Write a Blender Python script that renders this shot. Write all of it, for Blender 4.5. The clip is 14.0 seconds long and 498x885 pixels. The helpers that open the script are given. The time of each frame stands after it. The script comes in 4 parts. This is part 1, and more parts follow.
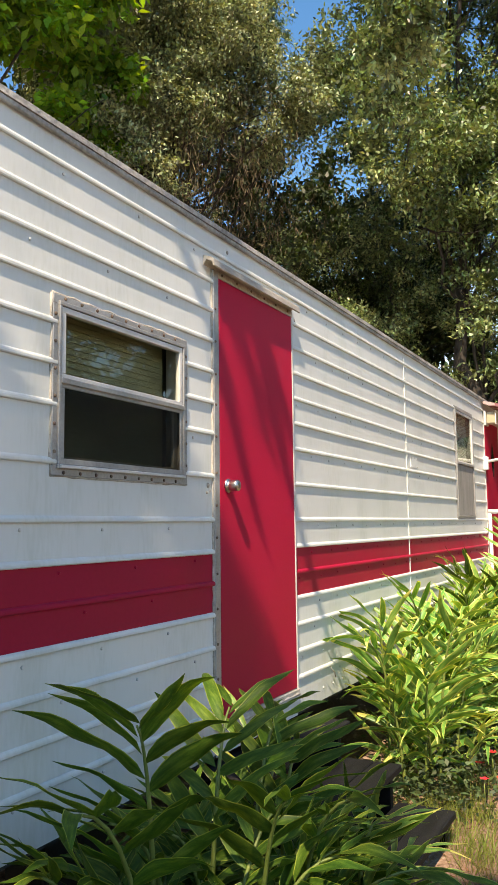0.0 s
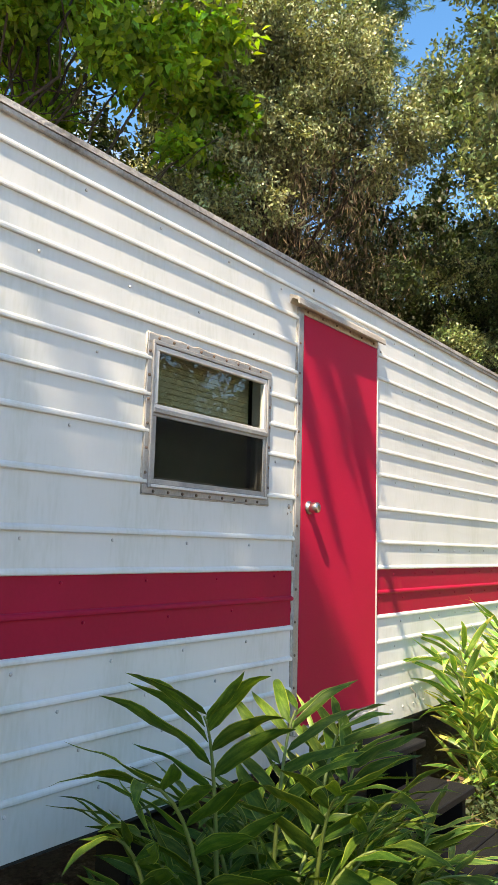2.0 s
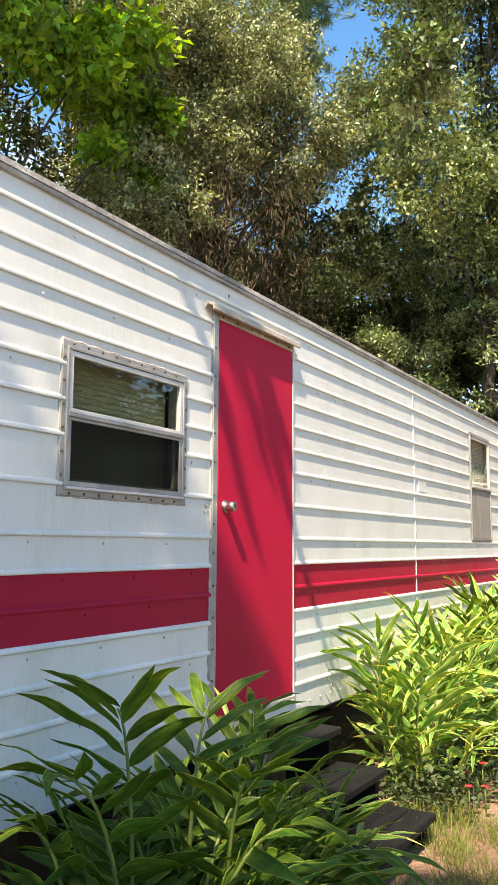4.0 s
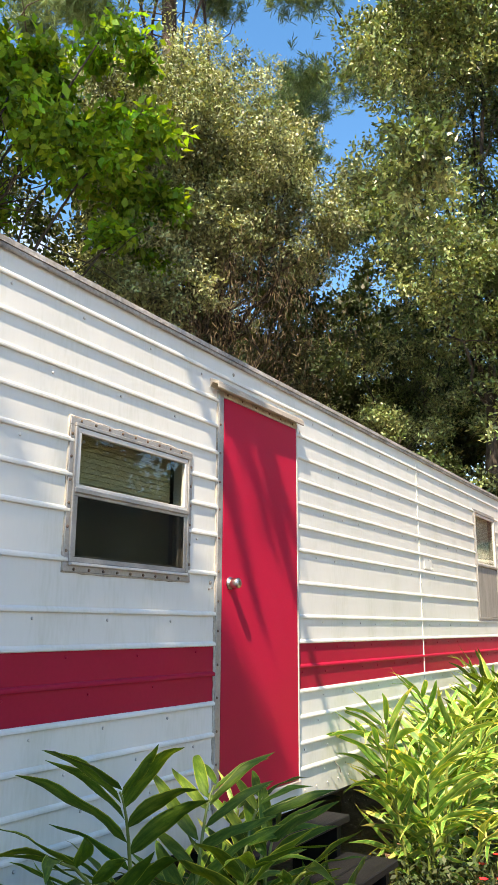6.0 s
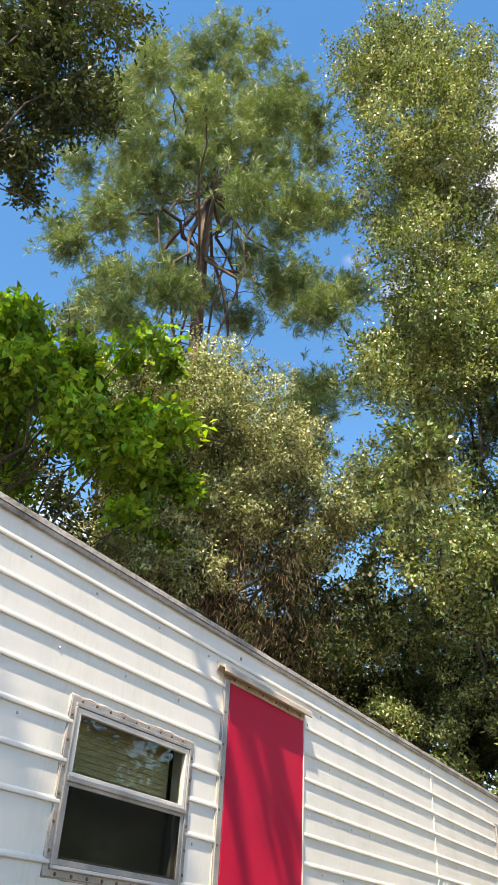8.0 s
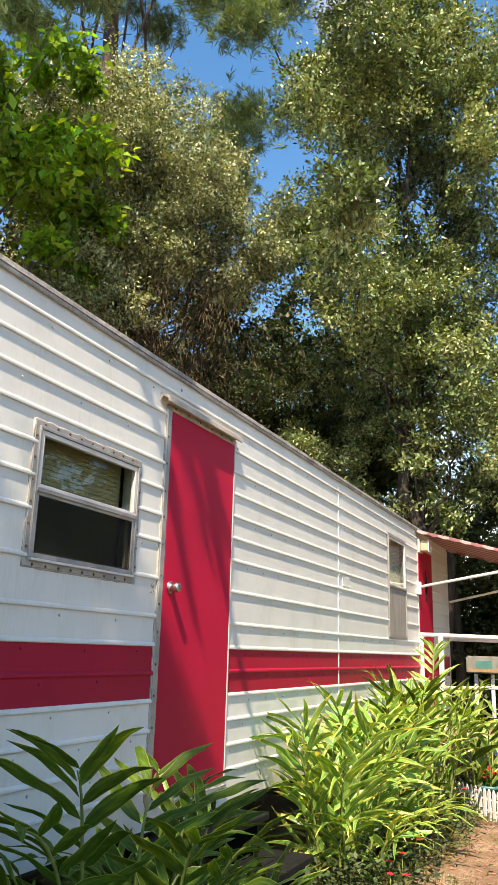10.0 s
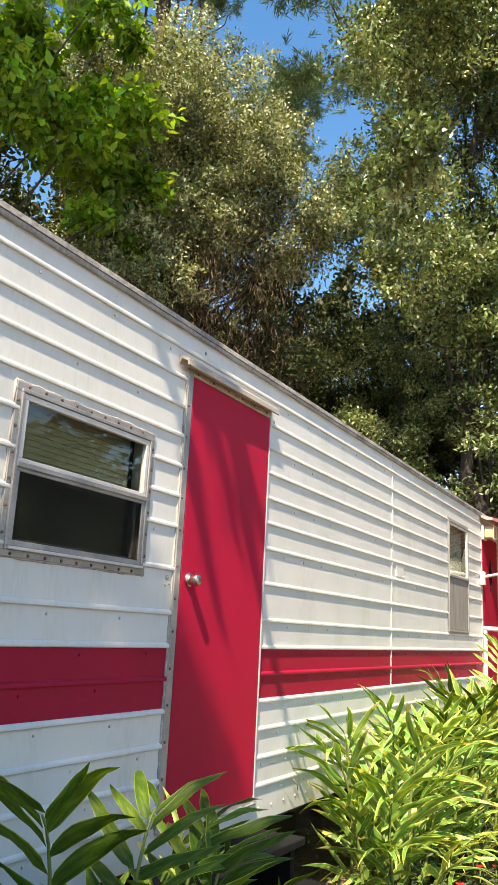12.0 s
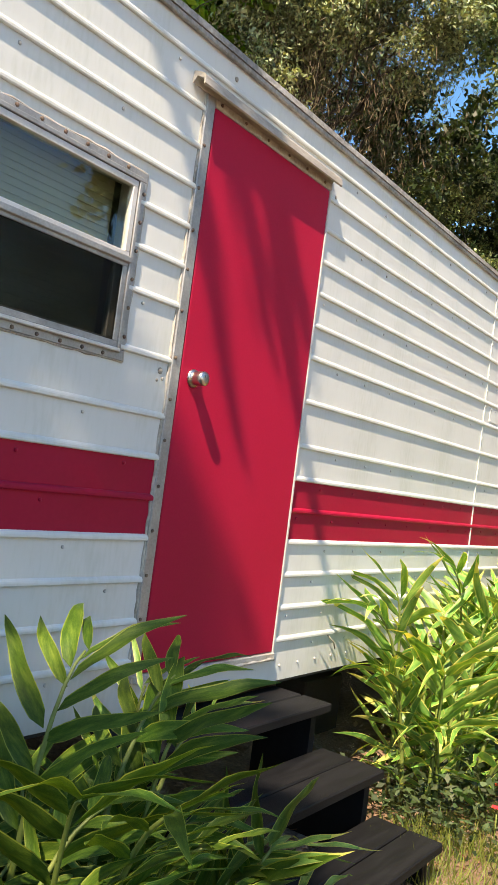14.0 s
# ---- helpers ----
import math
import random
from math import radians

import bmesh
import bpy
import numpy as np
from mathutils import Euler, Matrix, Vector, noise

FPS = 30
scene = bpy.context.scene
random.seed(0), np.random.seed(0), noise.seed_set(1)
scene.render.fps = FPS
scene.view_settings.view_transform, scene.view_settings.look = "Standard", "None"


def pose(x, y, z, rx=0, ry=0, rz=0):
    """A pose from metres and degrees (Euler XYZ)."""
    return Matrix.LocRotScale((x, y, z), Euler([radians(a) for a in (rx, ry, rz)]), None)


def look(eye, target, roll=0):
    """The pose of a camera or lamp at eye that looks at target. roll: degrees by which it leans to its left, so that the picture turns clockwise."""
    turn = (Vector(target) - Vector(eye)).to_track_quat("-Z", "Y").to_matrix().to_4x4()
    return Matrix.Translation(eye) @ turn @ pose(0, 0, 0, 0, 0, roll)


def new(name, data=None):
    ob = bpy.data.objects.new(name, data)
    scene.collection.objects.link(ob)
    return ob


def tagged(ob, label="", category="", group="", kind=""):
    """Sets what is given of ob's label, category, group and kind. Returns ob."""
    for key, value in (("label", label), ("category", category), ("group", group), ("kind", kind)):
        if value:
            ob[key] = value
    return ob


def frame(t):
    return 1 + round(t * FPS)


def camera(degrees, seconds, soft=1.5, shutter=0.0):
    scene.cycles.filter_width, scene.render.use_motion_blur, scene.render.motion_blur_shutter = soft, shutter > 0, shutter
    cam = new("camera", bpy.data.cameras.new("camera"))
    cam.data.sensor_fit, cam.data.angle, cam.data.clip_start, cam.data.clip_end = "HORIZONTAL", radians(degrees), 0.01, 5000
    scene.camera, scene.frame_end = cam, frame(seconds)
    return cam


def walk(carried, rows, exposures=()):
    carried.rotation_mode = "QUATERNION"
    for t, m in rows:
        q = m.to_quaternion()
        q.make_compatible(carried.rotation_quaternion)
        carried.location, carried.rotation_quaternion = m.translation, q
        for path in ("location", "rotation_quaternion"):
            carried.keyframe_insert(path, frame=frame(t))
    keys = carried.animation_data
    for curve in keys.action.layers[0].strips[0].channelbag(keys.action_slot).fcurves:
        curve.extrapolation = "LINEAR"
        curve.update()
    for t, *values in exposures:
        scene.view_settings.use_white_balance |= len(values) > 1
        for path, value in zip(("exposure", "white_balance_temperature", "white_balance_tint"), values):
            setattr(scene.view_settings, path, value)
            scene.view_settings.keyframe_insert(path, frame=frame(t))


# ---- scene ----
cam = camera(35.2, 14.0, 1.2)
PATH = [
    (0, (-2.96, -1.727, 1.503), (-1.203, -0.795, 1.711), -0.7),
    (0.5, (-2.975, -1.732, 1.508), (-1.191, -0.859, 1.747), -1.0),
    (1, (-2.983, -1.741, 1.523), (-1.184, -0.906, 1.78), -0.7),
    (1.5, (-3.03, -1.834, 1.53), (-1.314, -0.844, 1.801), 1.0),
    (2, (-3.113, -1.99, 1.493), (-1.515, -0.815, 1.751), 1.6),
    (2.5, (-3.1, -2.039, 1.493), (-1.482, -0.889, 1.74), -1.2),
    (3, (-3.109, -2.064, 1.469), (-1.449, -0.97, 1.687), -0.9),
    (3.2, (-3.144, -2.088, 1.487), (-1.464, -1.022, 1.69), -0.0),
    (5.5, (-3.184, -2.13, 1.48), (-1.511, -1.113, 1.886), -0.4),
    (6, (-3.195, -2.133, 1.473), (-1.538, -1.11, 1.928), 0.3),
    (6.5, (-3.19, -2.148, 1.488), (-1.589, -1.163, 2.17), 0.8),
    (7, (-3.213, -2.169, 1.476), (-1.806, -1.284, 2.588), 1.9),
    (7.2, (-3.222, -2.16, 1.467), (-1.858, -1.264, 2.623), 3.4),
    (9.3, (-3.283, -2.117, 1.454), (-1.699, -1.229, 2.291), 3.0),
    (9.5, (-3.329, -2.119, 1.447), (-1.703, -1.252, 2.225), 3.0),
    (10, (-3.473, -2.092, 1.37), (-1.722, -1.273, 1.884), 1.7),
    (10.5, (-3.492, -2.088, 1.317), (-1.686, -1.275, 1.601), 0.6),
    (11, (-3.368, -2.095, 1.327), (-1.575, -1.245, 1.579), -0.3),
    (11.5, (-3.086, -2.078, 1.418), (-1.345, -1.155, 1.757), 1.1),
    (12, (-2.895, -1.968, 1.474), (-1.203, -1.006, 1.937), 3.0),
    (12.5, (-2.722, -1.871, 1.502), (-1.034, -0.932, 2.02), 2.7),
    (13, (-2.5, -1.894, 1.471), (-0.828, -0.904, 1.943), 3.9),
    (13.5, (-2.255, -1.901, 1.408), (-0.626, -0.782, 1.712), 5.7),
    (14, (-1.939, -1.796, 1.348), (-0.343, -0.595, 1.448), 7.4),
]
EXPOSURES = [(0.0, 1.18, 9500, 17.2), (1.0, 1.2, 9500, 17.2), (1.5, 1.46, 9500, 17.2), (2.0, 1.56, 9500, 17.2), (3.0, 1.61, 9500, 17.2), (5.5, 1.6, 9500, 17.2), (6.5, 1.53, 9500, 17.2), (7.0, 1.54, 9500, 17.2), (9.5, 1.4, 9500, 17.2), (10.5, 1.32, 9500, 17.2), (11.0, 1.42, 9500, 17.2), (12.5, 1.4, 9500, 17.2), (13.0, 1.35, 9500, 17.2), (14.0, 1.4, 9500, 17.2)]
walk(cam, [(t, look(eye, target, roll)) for t, eye, target, roll in PATH], EXPOSURES)


# ---- light ----
SUN = Vector((-0.70, -0.21, 0.98)).normalized()
world = bpy.data.worlds.new("world")
scene.world = world
world.use_nodes = True
wn, wl = world.node_tree.nodes, world.node_tree.links
sky = wn.new("ShaderNodeTexSky")
sky.sky_type, sky.sun_disc = "NISHITA", False
sky.sun_elevation = math.asin(SUN.z)
sky.sun_rotation = math.atan2(SUN.x, SUN.y)
sky.air_density, sky.dust_density, sky.ozone_density = 1.0, 0.1, 2.6
# thin broken cloud
wtc, wno, wra, wmx = wn.new("ShaderNodeTexCoord"), wn.new("ShaderNodeTexNoise"), wn.new("ShaderNodeValToRGB"), wn.new("ShaderNodeMix")
wno.inputs["Scale"].default_value, wno.inputs["Detail"].default_value = 3.2, 7.0
wra.color_ramp.elements[0].position, wra.color_ramp.elements[1].position = 0.56, 0.78
wra.color_ramp.elements[1].color = (0.75, 0.75, 0.75, 1)
wmx.data_type = "RGBA"
wmx.inputs[7].default_value = (9.0, 9.3, 9.8, 1)
wl.new(wtc.outputs["Generated"], wno.inputs["Vector"])
wl.new(wno.outputs["Fac"], wra.inputs["Fac"])
wl.new(wra.outputs["Color"], wmx.inputs[0])
whs = wn.new("ShaderNodeHueSaturation")
whs.inputs["Saturation"].default_value = 1.32
wl.new(sky.outputs["Color"], whs.inputs["Color"])
wl.new(whs.outputs["Color"], wmx.inputs[6])
wl.new(wmx.outputs[2], wn["Background"].inputs["Color"])
wn["Background"].inputs["Strength"].default_value = 0.145
sun = new("sun", bpy.data.lights.new("sun", "SUN"))
sun.data.energy, sun.data.angle, sun.data.color = 4.2, radians(0.47), (1.0, 0.975, 0.93)
sun.matrix_basis = look(SUN * 60, (0, 0, 0))


# ---- materials ----
def ramp(nodes, stops):
    r = nodes.new("ShaderNodeValToRGB")
    while len(r.color_ramp.elements) < len(stops):
        r.color_ramp.elements.new(0.5)
    for e, (p, c) in zip(r.color_ramp.elements, stops):
        e.position, e.color = p, (*c, 1)
    return r


def mat(name, cols, rough=0.6, metal=0.0, scale=6.0, fine=80.0, bump=0.15, dist=0.004, stretch=(1, 1, 1), vary=0.0,
        island=False, translucent=0.0, spec=0.5, coat=0.0, wave=0.0):
    """cols: two or three colours mixed by a noise at two scales; vary: how much single pieces differ."""
    m = bpy.data.materials.new(name)
    m.use_nodes = True
    n, l = m.node_tree.nodes, m.node_tree.links
    b = n["Principled BSDF"]
    tc, mp = n.new("ShaderNodeTexCoord"), n.new("ShaderNodeMapping")
    mp.inputs["Scale"].default_value = stretch
    l.new(tc.outputs["Object"], mp.inputs["Vector"])
    n1, n2 = n.new("ShaderNodeTexNoise"), n.new("ShaderNodeTexNoise")
    n1.inputs["Scale"].default_value, n1.inputs["Detail"].default_value = scale, 6.0
    n2.inputs["Scale"].default_value, n2.inputs["Detail"].default_value = fine, 4.0
    for q in (n1, n2):
        l.new(mp.outputs["Vector"], q.inputs["Vector"])
    blend = n.new("ShaderNodeMath")
    blend.operation = "MULTIPLY_ADD"
    blend.inputs[1].default_value = 0.35
    l.new(n2.outputs["Fac"], blend.inputs[0])
    half = n.new("ShaderNodeMath")
    half.operation = "MULTIPLY"
    half.inputs[1].default_value = 0.65
    l.new(n1.outputs["Fac"], half.inputs[0])
    l.new(half.outputs[0], blend.inputs[2])
    k = len(cols) - 1
    r = ramp(n, [(0.33 + 0.34 * i / max(k, 1), c) for i, c in enumerate(cols)])
    l.new(blend.outputs[0], r.inputs["Fac"])
    col = r.outputs["Color"]
    if vary:
        hsv = n.new("ShaderNodeHueSaturation")
        if island:
            rnd = n.new("ShaderNodeNewGeometry").outputs["Random Per Island"]
        else:
            rnd = n.new("ShaderNodeObjectInfo").outputs["Random"]
        mr = n.new("ShaderNodeMapRange")
        mr.inputs[3].default_value, mr.inputs[4].default_value = 1 - vary, 1 + vary
        l.new(rnd, mr.inputs[0])
        l.new(mr.outputs[0], hsv.inputs["Value"])
        m2 = n.new("ShaderNodeMapRange")
        m2.inputs[3].default_value, m2.inputs[4].default_value = 0.5 + 0.06 * vary, 0.5 - 0.06 * vary
        wob = n.new("ShaderNodeMath")
        wob.operation = "FRACT"
        w2 = n.new("ShaderNodeMath")
        w2.operation = "MULTIPLY"
        w2.inputs[1].default_value = 7.31
        l.new(rnd, w2.inputs[0])
        l.new(w2.outputs[0], wob.inputs[0])
        l.new(wob.outputs[0], m2.inputs[0])
        l.new(m2.outputs[0], hsv.inputs["Hue"])
        l.new(col, hsv.inputs["Color"])
        col = hsv.outputs["Color"]
    l.new(col, b.inputs["Base Color"])
    rr = n.new("ShaderNodeMapRange")
    rr.inputs[3].default_value, rr.inputs[4].default_value = max(rough - 0.12, 0.02), min(rough + 0.12, 1)
    l.new(n1.outputs["Fac"], rr.inputs[0])
    l.new(rr.outputs[0], b.inputs["Roughness"])
    b.inputs["Metallic"].default_value, b.inputs["Specular IOR Level"].default_value = metal, spec
    b.inputs["Coat Weight"].default_value = coat
    if bump:
        bp = n.new("ShaderNodeBump")
        bp.inputs["Strength"].default_value, bp.inputs["Distance"].default_value = bump, dist
        l.new(n2.outputs["Fac"], bp.inputs["Height"])
        last = bp
        if wave:
            n3 = n.new("ShaderNodeTexNoise")
            n3.inputs["Scale"].default_value, n3.inputs["Detail"].default_value = 3.2, 2.0
            l.new(tc.outputs["Object"], n3.inputs["Vector"])
            b3 = n.new("ShaderNodeBump")
            b3.inputs["Strength"].default_value, b3.inputs["Distance"].default_value = 1.0, wave
            l.new(n3.outputs["Fac"], b3.inputs["Height"])
            l.new(bp.outputs["Normal"], b3.inputs["Normal"])
            last = b3
        l.new(last.outputs["Normal"], b.inputs["Normal"])
    if translucent:
        tr, mx = n.new("ShaderNodeBsdfTranslucent"), n.new("ShaderNodeMixShader")
        warm = n.new("ShaderNodeMix")
        warm.data_type, warm.blend_type = "RGBA", "MULTIPLY"
        warm.inputs[0].default_value = 1.0
        warm.inputs[7].default_value = (1.5, 1.35, 0.45, 1)
        l.new(col, warm.inputs[6])
        l.new(warm.outputs[2], tr.inputs["Color"])
        mx.inputs[0].default_value = translucent
        l.new(b.outputs[0], mx.inputs[1])
        l.new(tr.outputs[0], mx.inputs[2])
        l.new(mx.outputs[0], n["Material Output"].inputs["Surface"])
    return m


def glass(name, tint, rough=0.0, base=0.04, edge=0.9):
    m = bpy.data.materials.new(name)
    m.use_nodes = True
    n, l = m.node_tree.nodes, m.node_tree.links
    g, t, mx, f = n.new("ShaderNodeBsdfGlossy"), n.new("ShaderNodeBsdfTransparent"), n.new("ShaderNodeMixShader"), n.new("ShaderNodeLayerWeight")
    g.inputs["Roughness"].default_value = rough
    t.inputs["Color"].default_value = (*tint, 1)
    p, a = n.new("ShaderNodeMath"), n.new("ShaderNodeMath")
    p.operation, a.operation = "POWER", "MULTIPLY_ADD"
    p.inputs[1].default_value = 5.0
    a.inputs[1].default_value, a.inputs[2].default_value = edge, base
    f.inputs["Blend"].default_value = 0.5
    l.new(f.outputs["Facing"], p.inputs[0])
    l.new(p.outputs[0], a.inputs[0])
    l.new(a.outputs[0], mx.inputs[0])
    l.new(t.outputs[0], mx.inputs[1])
    l.new(g.outputs[0], mx.inputs[2])
    l.new(mx.outputs[0], n["Material Output"].inputs["Surface"])
    return m


M_WHITE = mat("white_enamel", [(0.52, 0.55, 0.505), (0.60, 0.625, 0.60), (0.62, 0.64, 0.62)], 0.40, scale=1.6, fine=26, bump=0.05, dist=0.002, wave=0.006, stretch=(2.6, 1, 0.5), vary=0.025)
M_RED = mat("red_enamel", [(0.33, 0.008, 0.032), (0.40, 0.010, 0.040)], 0.45, scale=3, fine=60, bump=0.05, wave=0.004, spec=0.16)
M_DOOR = mat("red_door_paint", [(0.41, 0.008, 0.036), (0.47, 0.011, 0.046)], 0.5, scale=1.5, fine=140, bump=0.08, dist=0.001, spec=0.15)
M_ALU = mat("weathered_aluminium", [(0.24, 0.238, 0.23), (0.42, 0.415, 0.40)], 0.45, metal=0.45, scale=9, fine=120, bump=0.1, dist=0.001)
M_ALUW = mat("chalky_grey_trim", [(0.50, 0.49, 0.46), (0.66, 0.66, 0.64)], 0.55, metal=0.2, scale=10, fine=140, bump=0.15, dist=0.002)
M_SEAL = mat("dirty_sealant", [(0.25, 0.22, 0.18), (0.55, 0.52, 0.46)], 0.8, scale=14, fine=90, bump=0.5, dist=0.004)
M_SCREW = mat("screw_steel", [(0.40, 0.40, 0.38), (0.60, 0.60, 0.57)], 0.45, metal=0.25, scale=60, vary=0.2)
M_RUST = mat("rusty_screw", [(0.06, 0.045, 0.035), (0.16, 0.11, 0.08)], 0.8, scale=60, vary=0.3)
M_CHROME = mat("brushed_steel", [(0.44, 0.42, 0.39), (0.54, 0.52, 0.49)], 0.30, metal=1.0, scale=30, fine=300, bump=0.03, dist=0.0005)
M_ROOF = mat("roof_coating", [(0.13, 0.125, 0.115), (0.48, 0.47, 0.44)], 0.85, scale=5, fine=60, bump=0.5, dist=0.01)
M_BLACK = mat("black_deck_paint", [(0.0055, 0.0056, 0.0062), (0.0125, 0.013, 0.0145)], 0.6, scale=4, fine=70, bump=0.3, dist=0.002, stretch=(1, 9, 9), vary=0.15, spec=0.16)
# near-black colour that stands for the unlit room and underside
M_DARK = mat("unlit_dark", [(0.02, 0.018, 0.015), (0.04, 0.036, 0.03)], 0.9)
M_BLIND = mat("beige_blind", [(0.24, 0.21, 0.12), (0.30, 0.26, 0.15)], 0.6, scale=5, vary=0.05)
M_CURTAIN = mat("grey_curtain", [(0.40, 0.39, 0.36), (0.58, 0.56, 0.52)], 0.9, scale=4, stretch=(8, 1, 0.6))
M_GLASS = glass("window_glass", (0.88, 0.92, 0.88), 0.0, 0.058)
M_DARKPANE = mat("dark_glazing", [(0.010, 0.010, 0.012), (0.018, 0.018, 0.020)], 0.12, scale=9, bump=0)
M_SCREEN = glass("insect_screen", (0.55, 0.55, 0.52), 0.5, 0.010, 0.3)
M_DUSTY = mat("dusty_grey_screen", [(0.16, 0.155, 0.14), (0.30, 0.29, 0.265)], 0.85, scale=5, fine=90, stretch=(3, 1, 0.5), bump=0.2, dist=0.001)
M_CAP = mat("dirty_bent_metal", [(0.24, 0.215, 0.18), (0.52, 0.485, 0.43)], 0.6, scale=7, fine=60, stretch=(0.5, 1, 2), bump=0.2, dist=0.002)
M_BOX = mat("dull_grey_paint", [(0.13, 0.14, 0.125), (0.24, 0.25, 0.23)], 0.6, scale=8)
M_GROUND = mat("sandy_ground", [(0.085, 0.048, 0.030), (0.17, 0.100, 0.062), (0.25, 0.160, 0.105), (0.52, 0.44, 0.37)], 0.95, scale=1.8, fine=46, bump=0.9, dist=0.02)
M_GRASS = mat("grass", [(0.07, 0.13, 0.018), (0.24, 0.26, 0.06)], 0.6, scale=2.0, vary=0.35, island=True, translucent=0.35)
M_LITTER = mat("dry_litter", [(0.15, 0.060, 0.024), (0.40, 0.22, 0.11)], 0.8, scale=2.0, vary=0.4, island=True)
# ginger in two tones: shade and sun are put into the leaf colours
M_GINGER_S = mat("ginger_leaf_shade_green", [(0.022, 0.064, 0.009), (0.056, 0.125, 0.016), (0.13, 0.21, 0.032)], 0.50, spec=0.2, scale=4, fine=40, stretch=(1, 8, 1), bump=0.2, dist=0.002, vary=0.3, translucent=0.26)
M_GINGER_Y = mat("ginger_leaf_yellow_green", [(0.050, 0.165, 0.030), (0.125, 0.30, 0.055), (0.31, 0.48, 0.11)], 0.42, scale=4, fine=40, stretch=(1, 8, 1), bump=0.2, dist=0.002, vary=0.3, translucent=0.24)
M_EDGE_Y = mat("yellow_leaf_margin", [(0.42, 0.50, 0.09), (0.76, 0.68, 0.22)], 0.45, scale=6, bump=0, vary=0.25, translucent=0.3)
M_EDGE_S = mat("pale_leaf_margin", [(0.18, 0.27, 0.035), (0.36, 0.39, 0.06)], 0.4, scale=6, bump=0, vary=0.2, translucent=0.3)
M_STEM = mat("ginger_stem", [(0.10, 0.16, 0.03), (0.20, 0.24, 0.06)], 0.5, scale=8)
M_OAK = mat("oak_leaf", [(0.034, 0.062, 0.020), (0.155, 0.225, 0.085), (0.36, 0.42, 0.22)], 0.42, scale=0.9, fine=5, bump=0, vary=0.75, island=True, translucent=0.15, spec=0.5)
M_MOSS = mat("vine_tree_leaf", [(0.070, 0.073, 0.038), (0.205, 0.255, 0.122), (0.47, 0.525, 0.34)], 0.5, scale=0.8, fine=5, bump=0, vary=0.75, island=True, translucent=0.15)
M_DRY = mat("dry_vine", [(0.055, 0.042, 0.026), (0.17, 0.125, 0.07)], 0.9, scale=1.5, bump=0, vary=0.45, island=True)
M_BROAD = mat("broad_leaf", [(0.050, 0.125, 0.020), (0.25, 0.47, 0.06)], 0.5, scale=1.2, bump=0, vary=0.55, island=True, translucent=0.5, spec=0.35)
M_PINE = mat("pine_needle", [(0.042, 0.108, 0.046), (0.25, 0.36, 0.155)], 0.5, scale=0.7, bump=0, vary=0.4, island=True, translucent=0.15)
# dark leaf: shade in the woods and the near oak is put into its colour
M_FAR = mat("shade_dark_leaf", [(0.016, 0.034, 0.010), (0.056, 0.090, 0.030)], 0.6, scale=0.4, bump=0, vary=0.5, island=True, translucent=0.2)
M_BARK = mat("oak_bark", [(0.014, 0.012, 0.010), (0.050, 0.040, 0.031)], 0.95, scale=6, fine=40, bump=0.8, dist=0.02, stretch=(1, 1, 0.35))
M_PBARK = mat("pine_bark", [(0.022, 0.017, 0.014), (0.11, 0.082, 0.066)], 0.95, scale=5, fine=30, bump=0.8, dist=0.02, stretch=(1, 1, 0.4))
M_PWHITE = mat("white_gloss_paint", [(0.70, 0.70, 0.68), (0.82, 0.82, 0.80)], 0.4, scale=8, fine=90, bump=0.1, dist=0.001)
M_AWN_R = mat("faded_red_awning", [(0.20, 0.07, 0.08), (0.32, 0.13, 0.13)], 0.6, scale=6)
M_AWN_W = mat("dull_pink_white_awning", [(0.34, 0.22, 0.21), (0.46, 0.34, 0.32)], 0.6, scale=6)
M_AMBER = mat("amber_lens", [(0.38, 0.31, 0.20), (0.50, 0.42, 0.29)], 0.3, scale=9)
M_FLOWER = mat("red_flower", [(0.55, 0.012, 0.02), (0.75, 0.03, 0.03)], 0.5, scale=20, vary=0.2)
M_TERRA = mat("terracotta", [(0.45, 0.16, 0.07), (0.58, 0.25, 0.12)], 0.8, scale=9)
M_TEAL = mat("teal_paint", [(0.03, 0.14, 0.13), (0.06, 0.22, 0.20)], 0.5, scale=9)
M_WOOD = mat("weathered_wood", [(0.20, 0.13, 0.07), (0.36, 0.25, 0.14)], 0.8, scale=5, fine=60, stretch=(1, 6, 6), bump=0.4)


# ---- mesh helpers ----
def mesh(name, verts, faces, material, smooth=False):
    me = bpy.data.meshes.new(name)
    me.from_pydata([tuple(v) for v in verts], [], faces)
    me.materials.append(material)
    if smooth:
        me.polygons.foreach_set("use_smooth", [True] * len(me.polygons))
    me.update()
    return me


def thing(name, at, label, category, group="", kind=""):
    e = new(name)
    e.empty_display_size = 0.1
    e.location = at
    return tagged(e, label, category, group, kind)


def under(ob, parent):
    ob.parent = parent
    if parent.parent is None:
        ob.matrix_parent_inverse = parent.matrix_basis.inverted()
    return ob


def part(name, data, material, parent, label=""):
    """One mesh object under a thing or a part. data: a bmesh, a mesh, or (verts, faces)."""
    if isinstance(data, bmesh.types.BMesh):
        me = bpy.data.meshes.new(name)
        data.to_mesh(me)
        data.free()
        me.materials.append(material)
    elif isinstance(data, bpy.types.Mesh):
        me = data
    else:
        me = mesh(name, data[0], data[1], material)
    ob = new(name, me)
    if parent is not None:
        under(ob, parent)
    return tagged(ob, label)


